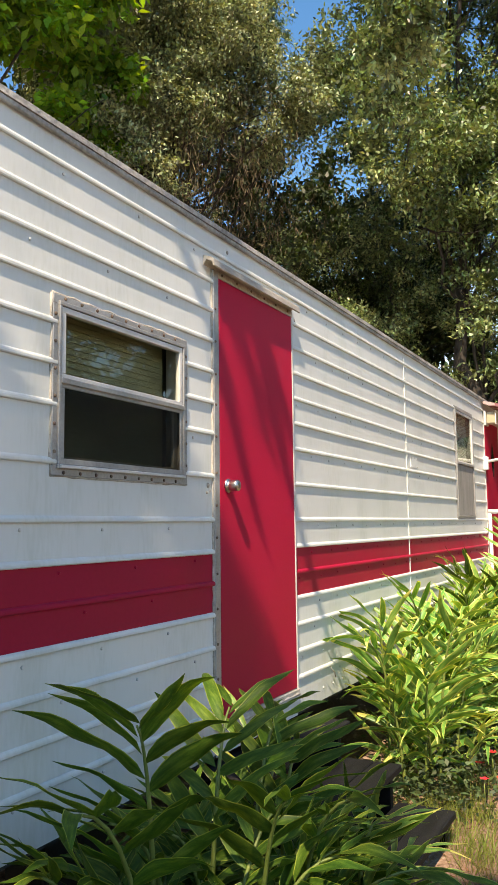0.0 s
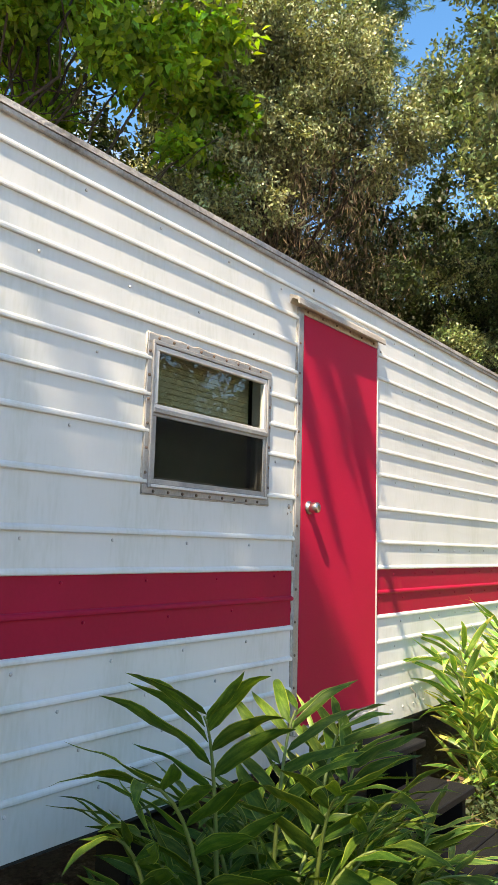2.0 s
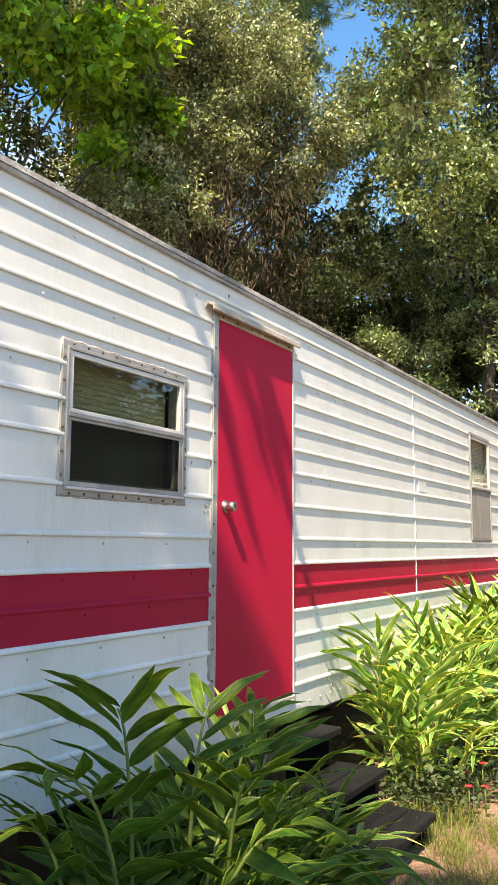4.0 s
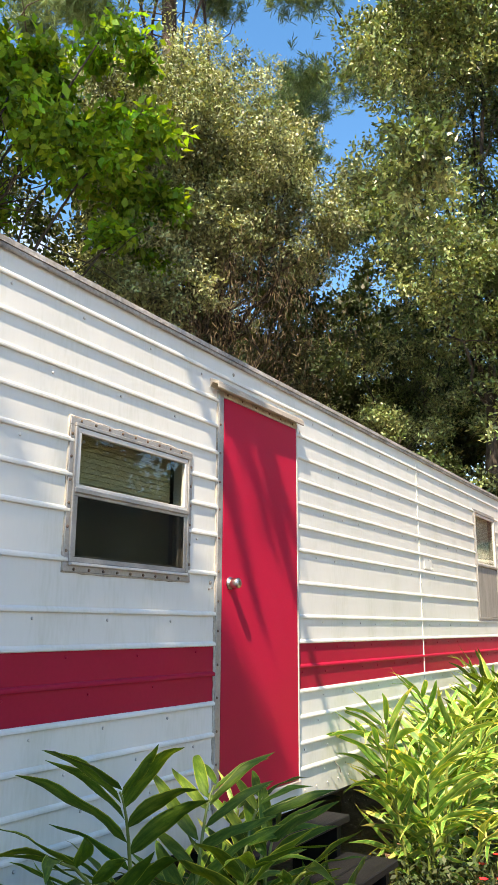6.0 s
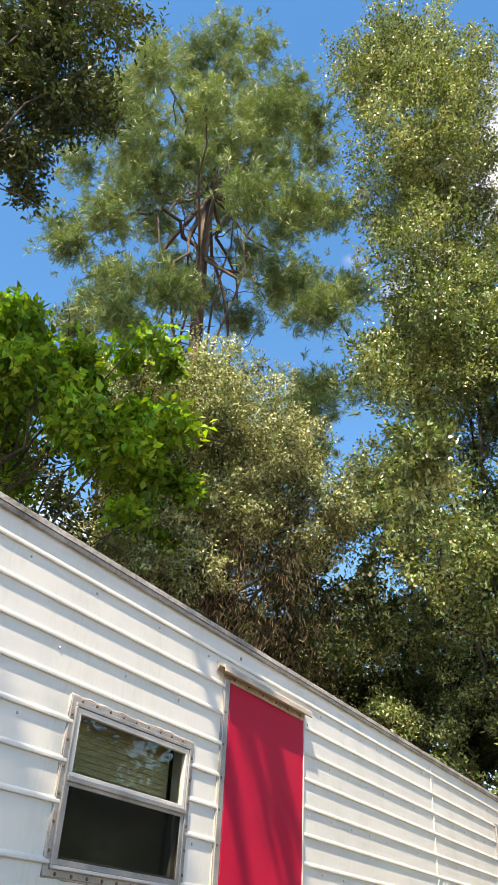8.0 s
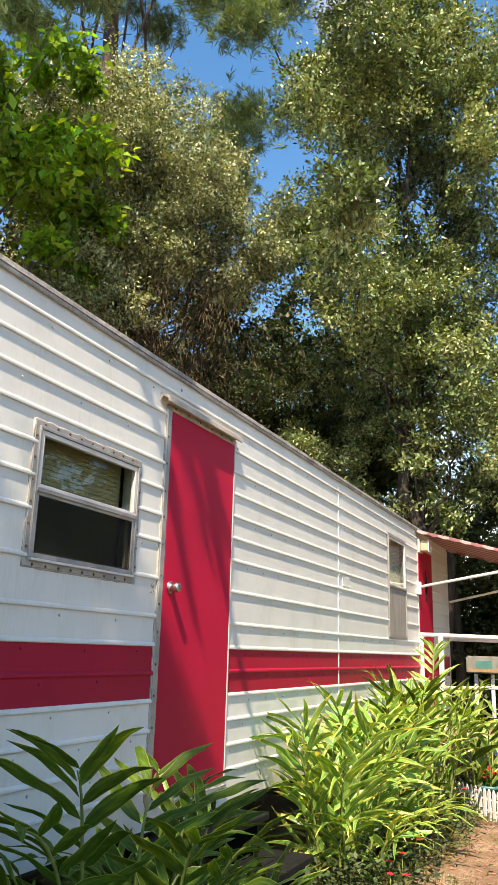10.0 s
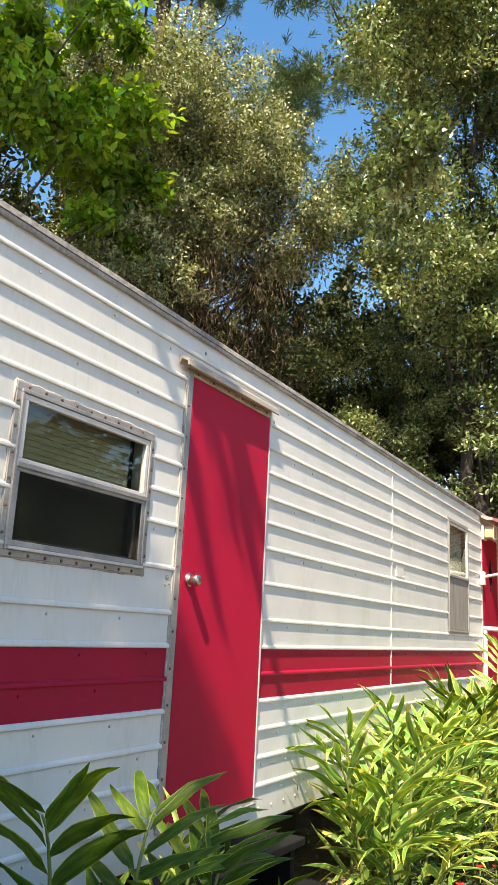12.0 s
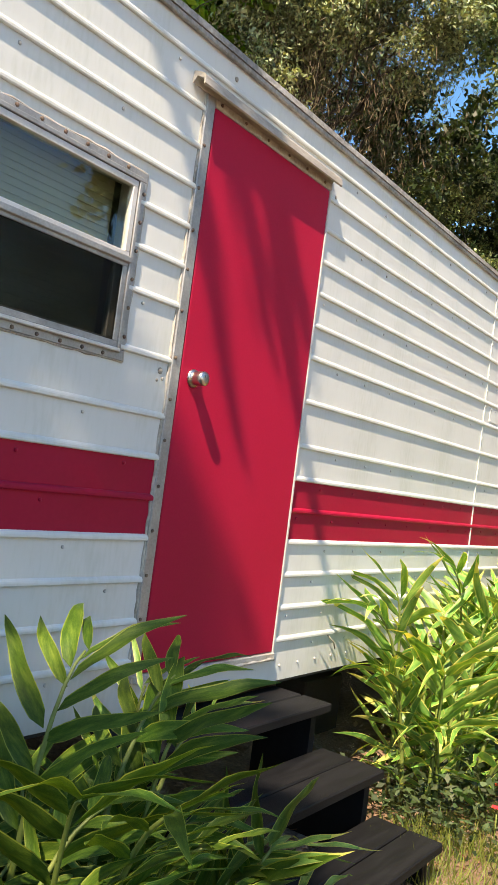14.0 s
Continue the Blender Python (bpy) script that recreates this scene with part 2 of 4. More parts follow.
def box(lo, hi, bevel=0.0, bm=None, seg=1):
    b = bmesh.new()
    bmesh.ops.create_cube(b, size=1)
    for v in b.verts:
        v.co = Vector([(l + h) / 2 + c * (h - l) for l, h, c in zip(lo, hi, v.co)])
    if bevel:
        bmesh.ops.bevel(b, geom=b.edges[:], offset=bevel, segments=seg, affect="EDGES")
    if bm is None:
        return b
    tmp = bpy.data.meshes.new("tmp")
    b.to_mesh(tmp)
    bm.from_mesh(tmp)
    b.free()
    bpy.data.meshes.remove(tmp)
    return bm


def tube(points, radii, sides=8, bm=None):
    """A closed round tube along points."""
    b = bm or bmesh.new()
    pts = [Vector(p) for p in points]
    rings = []
    for i, p in enumerate(pts):
        d = (pts[min(i + 1, len(pts) - 1)] - pts[max(i - 1, 0)]).normalized()
        u = d.orthogonal().normalized() if i == 0 else (u - d * u.dot(d)).normalized()
        w = d.cross(u)
        r = radii[i] if isinstance(radii, (list, tuple)) else radii
        rings.append([b.verts.new(p + (u * math.cos(a) + w * math.sin(a)) * r) for a in [2 * math.pi * k / sides for k in range(sides)]])
    for r0, r1 in zip(rings, rings[1:]):
        for k in range(sides):
            f = b.faces.new((r0[k], r0[(k + 1) % sides], r1[(k + 1) % sides], r1[k]))
            f.smooth = True
    b.faces.new(rings[0][::-1])
    b.faces.new(rings[-1])
    return b


def lathe(profile, at, axis="Z", sides=20):
    """A turned body: profile of (radius, height) pairs."""
    b = bmesh.new()
    rings = []
    for r, h in profile:
        ring = []
        for k in range(sides):
            a = 2 * math.pi * k / sides
            p = Vector((r * math.cos(a), r * math.sin(a), h))
            if axis == "-Y":
                p = Vector((p.x, -p.z, p.y))
            ring.append(b.verts.new(p + Vector(at)))
        rings.append(ring)
    for r0, r1 in zip(rings, rings[1:]):
        for k in range(sides):
            f = b.faces.new((r0[k], r0[(k + 1) % sides], r1[(k + 1) % sides], r1[k]))
            f.smooth = True
    b.faces.new(rings[0][::-1])
    b.faces.new(rings[-1])
    bmesh.ops.recalc_face_normals(b, faces=b.faces[:])
    return b


# ---- ground ----
def ground_height(x, y):
    return 0.025 * noise.noise((x * 0.7, y * 0.7, 3.1)) + 0.010 * noise.noise((x * 3.1, y * 3.1, 7.7))


def make_ground():
    steps = [math.sinh(t * 6.2) / math.sinh(6.2) * 420 for t in np.linspace(-1, 1, 181)]
    xs, ys = [1.5 + s for s in steps], [-1.0 + s for s in steps]
    verts = [(x, y, ground_height(x, y)) for y in ys for x in xs]
    n = len(xs)
    faces = [(j * n + i, j * n + i + 1, (j + 1) * n + i + 1, (j + 1) * n + i) for j in range(n - 1) for i in range(n - 1)]
    return tagged(new("ground", mesh("ground", verts, faces, M_GROUND, True)), "sandy reddish dirt yard with pine litter and sparse grass", "ground", kind="structure")


make_ground()

# ---- mobile home ----
home = thing("mobile_home", (2.2, 1.6, 0), "white metal-sided mobile home with a red stripe, raised off the ground", "mobile home")
X0, X1, DEEP, BASE, TOP = -3.4, 7.52, 3.0, 0.535, 2.83
RIDGES = [TOP, 2.715, 2.577, 2.445, 2.308, 2.170, 2.035, 1.899, 1.713, 1.526, 1.389, 1.255, 1.123, 0.987, 0.850, 0.718, BASE]
DOOR = (0.0, 0.770, 0.67, 2.605)
WIN = (-1.035, -0.288, 1.693, 2.235)
FARWIN = (4.41, 5.13, 1.555, 2.57)
FARDOOR = (5.76, 6.48, 0.67, 2.60)
HOLES = [(DOOR[0] - 0.03, DOOR[1] + 0.004, DOOR[2] - 0.02, DOOR[3] + 0.03), WIN, FARWIN, (FARDOOR[0] - 0.02, FARDOOR[1] + 0.02, FARDOOR[2] - 0.02, FARDOOR[3] + 0.02)]
BEAD = [(0.0, 0.013), (-0.0055, 0.0105), (-0.0095, 0.006), (-0.0112, 0.001), (-0.0112, -0.006), (-0.0085, -0.0095), (-0.001, -0.010)]


def panel(x0, x1, ztop, zbot, material, rib=None):
    """A siding sheet between two ribs, with its rolled rib along the upper edge, cut round the openings."""
    cuts = sorted({x0, x1, *[v for h in HOLES for v in h[:2] if x0 < v < x1]})
    verts, faces, ribbed = [], [], []
    for a, b in zip(cuts, cuts[1:]):
        mid = (a + b) / 2
        spans, head = [(ztop, zbot)], True
        for h in HOLES:
            if h[0] < mid < h[1]:
                nxt = []
                for t, q in spans:
                    if h[3] < t and h[3] > q:
                        nxt.append((t, h[3]))
                    if h[2] > q and h[2] < t:
                        nxt.append((h[2], q))
                    if h[3] <= q or h[2] >= t:
                        nxt.append((t, q))
                spans = nxt
        for t, q in spans:
            prof = [(y, t + z) for y, z in BEAD] if t == ztop and t < TOP else [(-0.001, t)]
            prof = prof + [(-0.001, q + (0.012 if q == zbot else 0.0))]
            if t - q < 0.03:
                prof = [(-0.001, t), (-0.001, q)]
            segs = max(1, int((b - a) / 0.25))
            base = len(verts)
            for i in range(segs + 1):
                x = a + (b - a) * i / segs
                for y, z in prof:
                    verts.append((x, y, z + 0.0010 * noise.noise((x * 1.7, z * 2.0, 1.0))))
            k = len(prof)
            for i in range(segs):
                for j in range(k - 1):
                    o = base + i * k + j
                    faces.append((o, o + 1, o + k + 1, o + k))
                    ribbed.append(1 if rib and k > 3 and j < k - 2 else 0)
    if not verts:
        return None
    me = mesh("siding_panel", verts, faces, material)
    if rib:
        me.materials.append(rib)
        me.polygons.foreach_set("material_index", ribbed)
    return me


for x0, x1 in ((X0, DOOR[0] - 0.03), (DOOR[1] + 0.004, 2.83), (2.83, FARDOOR[0] - 0.02), (FARDOOR[1] + 0.02, X1)):
    for zt, zb in zip(RIDGES, RIDGES[1:]):
        red = zt in (1.389, 1.255)
        me = panel(x0, x1, zt, zb, M_RED if red else M_WHITE, M_WHITE if zt == 1.389 else None)
        if me:
            part("siding_panel", me, None, home, "red painted siding" if red else "")
# strips over the doors
for d in (DOOR, FARDOOR):
    for zt, zb in zip(RIDGES, RIDGES[1:]):
        if zt > d[3] + 0.03:
            me = panel(d[0] - 0.03, d[1] + 0.004 if d is DOOR else d[1] + 0.02, zt, max(zb, d[3] + 0.02), M_WHITE)
            if me:
                part("siding_panel", me, None, home)
    part("siding_panel", ([(d[0] - 0.03, 0, BASE), (d[1] + 0.02, 0, BASE), (d[1] + 0.02, 0, d[2] - 0.018), (d[0] - 0.03, 0, d[2] - 0.018)], [(0, 1, 2, 3)]), M_WHITE, home)

# body behind the siding
part("end_wall", box((X1 - 0.04, 0.002, BASE), (X1, DEEP, TOP)), M_WHITE, home)
part("end_wall", box((X0, 0.002, BASE), (X0 + 0.04, DEEP, TOP)), M_WHITE, home)
part("back_wall", box((X0, DEEP - 0.04, BASE), (X1, DEEP, TOP)), M_WHITE, home)
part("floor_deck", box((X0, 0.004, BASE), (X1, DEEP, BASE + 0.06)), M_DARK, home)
# added sheet behind the windows; the room's darkness is in its colour
part("dark_backing", box((X0 + 0.1, 0.55, BASE + 0.07), (X1 - 0.1, 0.6, TOP - 0.05)), M_DARK, home)
b = bmesh.new()
prof = [(-0.022, TOP - 0.012), (-0.022, TOP + 0.010), (-0.010, TOP + 0.016), (0.5, TOP + 0.06), (DEEP / 2, TOP + 0.10), (DEEP + 0.02, TOP + 0.01), (DEEP + 0.02, TOP - 0.012)]
rows_ = [[b.verts.new((x, y, z)) for y, z in prof] for x in (X0 - 0.03, X1 + 0.03)]
for i in range(len(prof)):
    j = (i + 1) % len(prof)
    b.faces.new((rows_[0][i], rows_[1][i], rows_[1][j], rows_[0][j]))
b.faces.new(rows_[0])
b.faces.new(rows_[1][::-1])
bmesh.ops.recalc_face_normals(b, faces=b.faces[:])
part("roof", b, M_ROOF, home, "grey coated low metal roof")
part("roof_edge_trim", box((X0 - 0.02, -0.018, TOP - 0.032), (X1 + 0.02, -0.002, TOP - 0.013), 0.003), M_ROOF, home, "weathered grey roof edge trim")
part("corner_trim", box((X1 - 0.03, -0.010, BASE), (X1 + 0.012, -0.0015, TOP - 0.05), 0.003), M_ALUW, home)
part("seam_strip", box((2.823, -0.0075, BASE + 0.02), (2.837, -0.001, TOP - 0.06), 0.002), M_WHITE, home)
part("cover_plate", box((2.93, -0.0055, 1.925), (3.12, -0.001, 2.012), 0.001), M_WHITE, home, "white painted access plate")

# frame rails and piers under the floor, coloured dark for the shade there
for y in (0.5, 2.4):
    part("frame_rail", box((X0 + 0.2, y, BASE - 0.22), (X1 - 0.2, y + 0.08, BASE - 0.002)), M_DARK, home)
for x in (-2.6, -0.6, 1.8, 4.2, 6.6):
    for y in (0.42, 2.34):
        part("support_pier", box((x, y, -0.03), (x + 0.4, y + 0.2, BASE - 0.221), 0.008), M_DARK, home, "block pier coloured dark for the shade under the floor")

# red door
door = part("door", box((DOOR[0] + 0.003, -0.012, DOOR[2] + 0.006), (DOOR[1] - 0.003, 0.03, DOOR[3] - 0.004), 0.003), M_DOOR, home, "plain red painted flush door, closed")
part("doorknob", lathe([(0.032, 0.0), (0.032, 0.005), (0.027, 0.009), (0.0225, 0.012), (0.0225, 0.020), (0.0245, 0.026), (0.0255, 0.046), (0.024, 0.054), (0.012, 0.058), (0.004, 0.0575)], (0.068, -0.012, 1.675), "-Y"), M_CHROME, door, "brushed steel round doorknob")
part("door_edge_strip", box((DOOR[1] - 0.0015, -0.015, DOOR[2]), (DOOR[1] + 0.008, 0.01, DOOR[3]), 0.001), M_ALUW, home)
part("door_jamb", box((DOOR[0] - 0.046, -0.013, DOOR[2] - 0.02), (DOOR[0] - 0.001, -0.0005, DOOR[3] + 0.026), 0.003), M_ALU, home, "screwed aluminium door jamb")
part("door_sill", box((DOOR[0] - 0.04, -0.022, DOOR[2] - 0.022), (DOOR[1] + 0.008, 0.03, DOOR[2] + 0.002), 0.003), M_SEAL, home, "corroded metal sill")
part("door_header", box((DOOR[0] + 0.0, -0.013, DOOR[3] - 0.002), (DOOR[1] + 0.012, 0.02, DOOR[3] + 0.028), 0.003), M_SEAL, home, "dirty aluminium header")
b = bmesh.new()
prof = [(0.0, 2.676), (-0.016, 2.672), (-0.046, 2.660), (-0.055, 2.650), (-0.058, 2.624), (-0.052, 2.620), (-0.049, 2.641), (-0.018, 2.655), (-0.004, 2.634), (0.0, 2.634)]
rows_ = [[b.verts.new((x, y, z)) for y, z in prof] for x in (-0.115, 0.785)]
for i in range(len(prof)):
    j = (i + 1) % len(prof)
    b.faces.new((rows_[0][i], rows_[1][i], rows_[1][j], rows_[0][j]))
b.faces.new(rows_[0])
b.faces.new(rows_[1][::-1])
bmesh.ops.recalc_face_normals(b, faces=b.faces[:])
part("drip_cap", b, M_CAP, home, "chalky bent-metal drip cap over the door")


def screw_mesh(name, material, r=0.0064, h=0.0055):
    b = lathe([(r, 0.0), (r * 0.9, h * 0.6), (r * 0.4, h)], (0, 0, 0), "-Y", 7)
    me = bpy.data.meshes.new(name)
    b.to_mesh(me)
    b.free()
    me.materials.append(material)
    return me


SCREW, PAINTED, RUSTY = screw_mesh("screw", M_SCREW), screw_mesh("painted_screw", M_RED), screw_mesh("rusty_screw", M_RUST, 0.0066)


def screw(x, z, y, parent, rusty=False):
    ob = new("screw", RUSTY if rusty else PAINTED if 1.14 < z < 1.395 else SCREW)
    ob.matrix_basis = Matrix.Translation((x, y, z))
    return under(ob, parent)


rs = random.Random(5)
for k, z in enumerate(RIDGES[1:-1]):
    if k % 2 == 0 or z < 1.6:
        x = -2.2 + 0.11 * (k % 3)
        while x < 5.6:
            xx, zz = x + rs.uniform(-0.015, 0.015), z - 0.034 + rs.uniform(-0.004, 0.004)
            if not any(h[0] - 0.06 < xx < h[1] + 0.06 and h[2] - 0.06 < zz < h[3] + 0.06 for h in HOLES):
                screw(xx, zz, -0.0012, home)
            x += 0.40 if xx < 0 else 0.27
for k in range(12):
    screw(0.85 + k * 0.14, BASE + 0.075, -0.0012, home)
for z in np.arange(BASE + 0.1, TOP - 0.1, 0.098):
    screw(2.830, float(z), -0.0075, home)
for z in np.arange(DOOR[2] + 0.05, DOOR[3], 0.145):
    screw(DOOR[0] - 0.033, float(z) + rs.uniform(-0.01, 0.01), -0.013, home, True)
for x in (0.03, 0.17, 0.31, 0.45, 0.58, 0.72):
    screw(x, DOOR[3] + 0.016, -0.013, home, True)
for x, z in ((2.942, 1.934), (3.108, 1.934), (2.942, 2.003), (3.108, 2.003), (3.025, 2.003)):
    screw(x, z, -0.0055, home)


def frame_ring(x0, x1, z0, z1, w, y0, y1, bm=None):
    """A rectangular frame, butt-jointed, outer edges given."""
    bm = bm or bmesh.new()
    box((x0, y0, z0), (x1, y1, z0 + w), 0.002, bm)
    box((x0, y0, z1 - w), (x1, y1, z1), 0.002, bm)
    box((x0, y0, z0 + w), (x0 + w, y1, z1 - w), 0.002, bm)
    box((x1 - w, y0, z0 + w), (x1, y1, z1 - w), 0.002, bm)
    return bm


def window(x0, x1, z0, z1, rail, flange, label):
    """A single-hung aluminium window: flange, jambs, two sashes, glass, screen."""
    w = part("window", frame_ring(x0 - flange, x1 + flange, z0 - flange, z1 + flange, flange + 0.006, -0.010, -0.002), M_ALU, home, label)
    part("jamb_frame", frame_ring(x0 - 0.004, x1 + 0.004, z0 - 0.004, z1 + 0.004, 0.014, -0.018, 0.07), M_ALU, w)
    part("upper_sash", frame_ring(x0 + 0.012, x1 - 0.012, rail - 0.012, z1 - 0.012, 0.020, -0.014, 0.008), M_ALUW, w)
    part("lower_sash", frame_ring(x0 + 0.014, x1 - 0.014, z0 + 0.014, rail + 0.010, 0.026, 0.012, 0.034), M_ALU, w)
    part("meeting_rail", box((x0 + 0.006, -0.022, rail - 0.026), (x1 - 0.006, 0.010, rail - 0.006), 0.003), M_ALU, w)
    up = part("pane", box((x0 + 0.028, -0.004, rail + 0.004), (x1 - 0.028, -0.001, z1 - 0.028)), M_GLASS, w)
    lo = part("pane", box((x0 + 0.036, 0.021, z0 + 0.036), (x1 - 0.036, 0.024, rail - 0.012)), M_GLASS, w)
    for p in (up, lo):
        p.visible_shadow = False
    return w


win = window(*WIN, 1.992, 0.026, "aluminium single-hung window with a screwed flange and beige blinds")
scr = part("screen", box((WIN[0] + 0.014, -0.008, WIN[2] + 0.014), (WIN[1] - 0.014, -0.007, 1.968)), M_SCREEN, win, "dark insect screen")
scr.visible_shadow = False
part("screen_frame", frame_ring(WIN[0] + 0.010, WIN[1] - 0.010, WIN[2] + 0.010, 1.974, 0.020, -0.013, -0.0075), M_ALU, win)
part("sill_rail", box((WIN[0] + 0.004, -0.024, WIN[2] - 0.002), (WIN[1] - 0.004, -0.0135, WIN[2] + 0.009), 0.002), M_ALUW, win)
for i in range(24):
    z = WIN[2] + 0.02 + i * 0.0225
    b = box((WIN[0] + 0.015, 0.075, z), (WIN[1] - 0.03, 0.0765, z + 0.028))
    bmesh.ops.rotate(b, verts=b.verts[:], cent=(0, 0.076, z + 0.012), matrix=Matrix.Rotation(radians(-14), 3, "X"))
    part("blind_slat", b, M_BLIND, win)
for i in range(9):
    screw(WIN[0] + 0.03 + i * 0.082, WIN[3] + 0.016, -0.010, win, True)
    screw(WIN[0] + 0.03 + i * 0.082, WIN[2] - 0.016, -0.010, win, True)
for i in range(6):
    screw(WIN[0] - 0.016, WIN[2] + 0.05 + i * 0.09, -0.010, win, True)
    screw(WIN[1] + 0.016, WIN[2] + 0.05 + i * 0.09, -0.010, win, True)

fwin = window(*FARWIN, 2.075, 0.028, "tall aluminium window with pale curtains inside")
part("screen", box((FARWIN[0] + 0.014, -0.008, FARWIN[2] + 0.014), (FARWIN[1] - 0.014, -0.006, 2.045)), M_DUSTY, fwin, "dusty grey insect screen")
b = bmesh.new()
n = 60
rows_ = [[b.verts.new((FARWIN[0] + (FARWIN[1] - FARWIN[0]) * i / n, 0.055 + 0.010 * math.sin(i * 1.1), z)) for i in range(n + 1)] for z in (FARWIN[2], FARWIN[3])]
for i in range(n):
    b.faces.new((rows_[0][i], rows_[0][i + 1], rows_[1][i + 1], rows_[1][i])).smooth = True
part("curtain", b, M_CURTAIN, fwin, "pale gathered curtain")



def sealant(points, r, parent, seed):
    """A hand-laid bead of old sealant that wanders along the given line."""
    rg = random.Random(seed)
    line = []
    for p, q in zip(points, points[1:]):
        p, q = Vector(p), Vector(q)
        k = max(2, int((q - p).length / 0.035))
        for i in range(k):
            line.append(p.lerp(q, i / k) + Vector((rg.uniform(-0.003, 0.003), 0, rg.uniform(-0.003, 0.003))))
    line.append(Vector(points[-1]))
    return part("sealant_bead", tube(line, [r * rg.uniform(0.6, 1.5) for _ in line], 6), M_SEAL, parent, "cracked grey sealant")


sealant([(WIN[0] - 0.028, -0.003, WIN[3] + 0.028), (WIN[1] + 0.028, -0.003, WIN[3] + 0.028), (WIN[1] + 0.028, -0.003, WIN[2] - 0.028)], 0.0045, win, 3)
sealant([(WIN[0] - 0.028, -0.003, WIN[3] + 0.028), (WIN[0] - 0.028, -0.003, WIN[2] - 0.028), (WIN[1] + 0.028, -0.003, WIN[2] - 0.028)], 0.0035, win, 4)
sealant([(DOOR[0] - 0.048, -0.003, DOOR[3] + 0.02), (DOOR[0] - 0.048, -0.003, DOOR[2])], 0.0045, home, 5)
sealant([(DOOR[0] - 0.03, -0.020, DOOR[2] - 0.024), (DOOR[1] + 0.004, -0.020, DOOR[2] - 0.024)], 0.006, home, 6)
for k, (x, z, r) in enumerate(((-0.085, 1.672, 0.012), (-0.070, 1.648, 0.007), (-0.095, 1.640, 0.006), (0.835, 2.600, 0.009), (0.832, 2.570, 0.006), (0.10, 2.752, 0.010))):
    part("sealant_smear", lathe([(r, 0.0), (r * 0.8, 0.003), (r * 0.3, 0.0045)], (x, -0.0012, z), "-Y", 8), M_SEAL, home)
part("loose_wire", tube([(1.215, -0.002, 0.712), (1.235, -0.012, 0.690), (1.262, -0.016, 0.672), (1.285, -0.012, 0.640)], 0.0035, 6), M_SEAL, home, "short bent end of wire")

# far red door with a diamond light
fd = part("door", box((FARDOOR[0], -0.014, FARDOOR[2]), (FARDOOR[1], 0.03, FARDOOR[3]), 0.003), M_RED, home, "dark red front door with a small diamond window")
b = bmesh.new()
dia = [(0, 0.19), (0.075, 0), (0, -0.19), (-0.075, 0)]
c = ((FARDOOR[0] + FARDOOR[1]) / 2, 2.19)
o = [b.verts.new((c[0] + x, -0.0145, c[1] + z)) for x, z in dia]
i_ = [b.verts.new((c[0] + x, -0.019, c[1] + z)) for x, z in dia]
b.faces.new(i_)
for k in range(4):
    b.faces.new((o[k], o[(k + 1) % 4], i_[(k + 1) % 4], i_[k]))
bmesh.ops.recalc_face_normals(b, faces=b.faces[:])
part("diamond_light", b, M_DARKPANE, fd, "small dark diamond-shaped door light")
part("door_casing", frame_ring(FARDOOR[0] - 0.03, FARDOOR[1] + 0.03, FARDOOR[2] - 0.02, FARDOOR[3] + 0.03, 0.032, -0.010, -0.001), M_ALUW, home)

# ---- steps ----
steps = thing("wooden_steps", (0.37, -0.4, 0), "black painted wooden steps below the red door", "steps")
SX0, SX1 = -0.14, 0.91
for i, (front, top) in enumerate(((-0.235, 0.505), (-0.50, 0.325), (-0.757, 0.145))):
    for j in range(2):
        y1 = front + 0.142 * (j + 1) - (0.006 if j == 0 else 0)
        y0 = front + 0.142 * j
        b = box((SX0 + rs.uniform(-0.006, 0.006), y0, top - 0.036), (SX1 + rs.uniform(-0.008, 0.008), y1, top), 0.005)
        part("tread_board", b, M_BLACK, steps)
for x in (SX0 + 0.05, SX1 - 0.09):
    b = bmesh.new()
    out = [(-0.725, -0.05), (-0.725, 0.108), (-0.468, 0.108), (-0.468, 0.288), (-0.203, 0.288), (-0.203, 0.468), (0.06, 0.468), (0.06, -0.05)]
    v0, v1 = [b.verts.new((x, y, z)) for y, z in out], [b.verts.new((x + 0.04, y, z)) for y, z in out]
    b.faces.new(v0)
    b.faces.new(v1[::-1])
    for k in range(len(out)):
        b.faces.new((v0[k], v0[(k + 1) % len(out)], v1[(k + 1) % len(out)], v1[k]))
    bmesh.ops.recalc_face_normals(b, faces=b.faces[:])
    part("stringer", b, M_BLACK, steps)


# ---- front porch ----
porch = thing("porch", (6.5, -0.6, 0), "small raised porch with a white pipe railing", "porch")
for k in range(9):
    y1 = -0.03 - k * 0.142
    part("deck_board", box((5.74, y1 - 0.137, 0.50), (7.50, y1, 0.535), 0.004), M_WOOD, porch)
for x in (5.79, 7.37):
    for y in (-0.12, -1.22):
        part("deck_leg", box((x, y, -0.04), (x + 0.09, y + 0.09, 0.499), 0.004), M_WOOD, porch)


def pole(p, q, r=0.019):
    p, q = Vector(p), Vector(q)
    return tube([p, p.lerp(q, 0.5), q], r, 10)


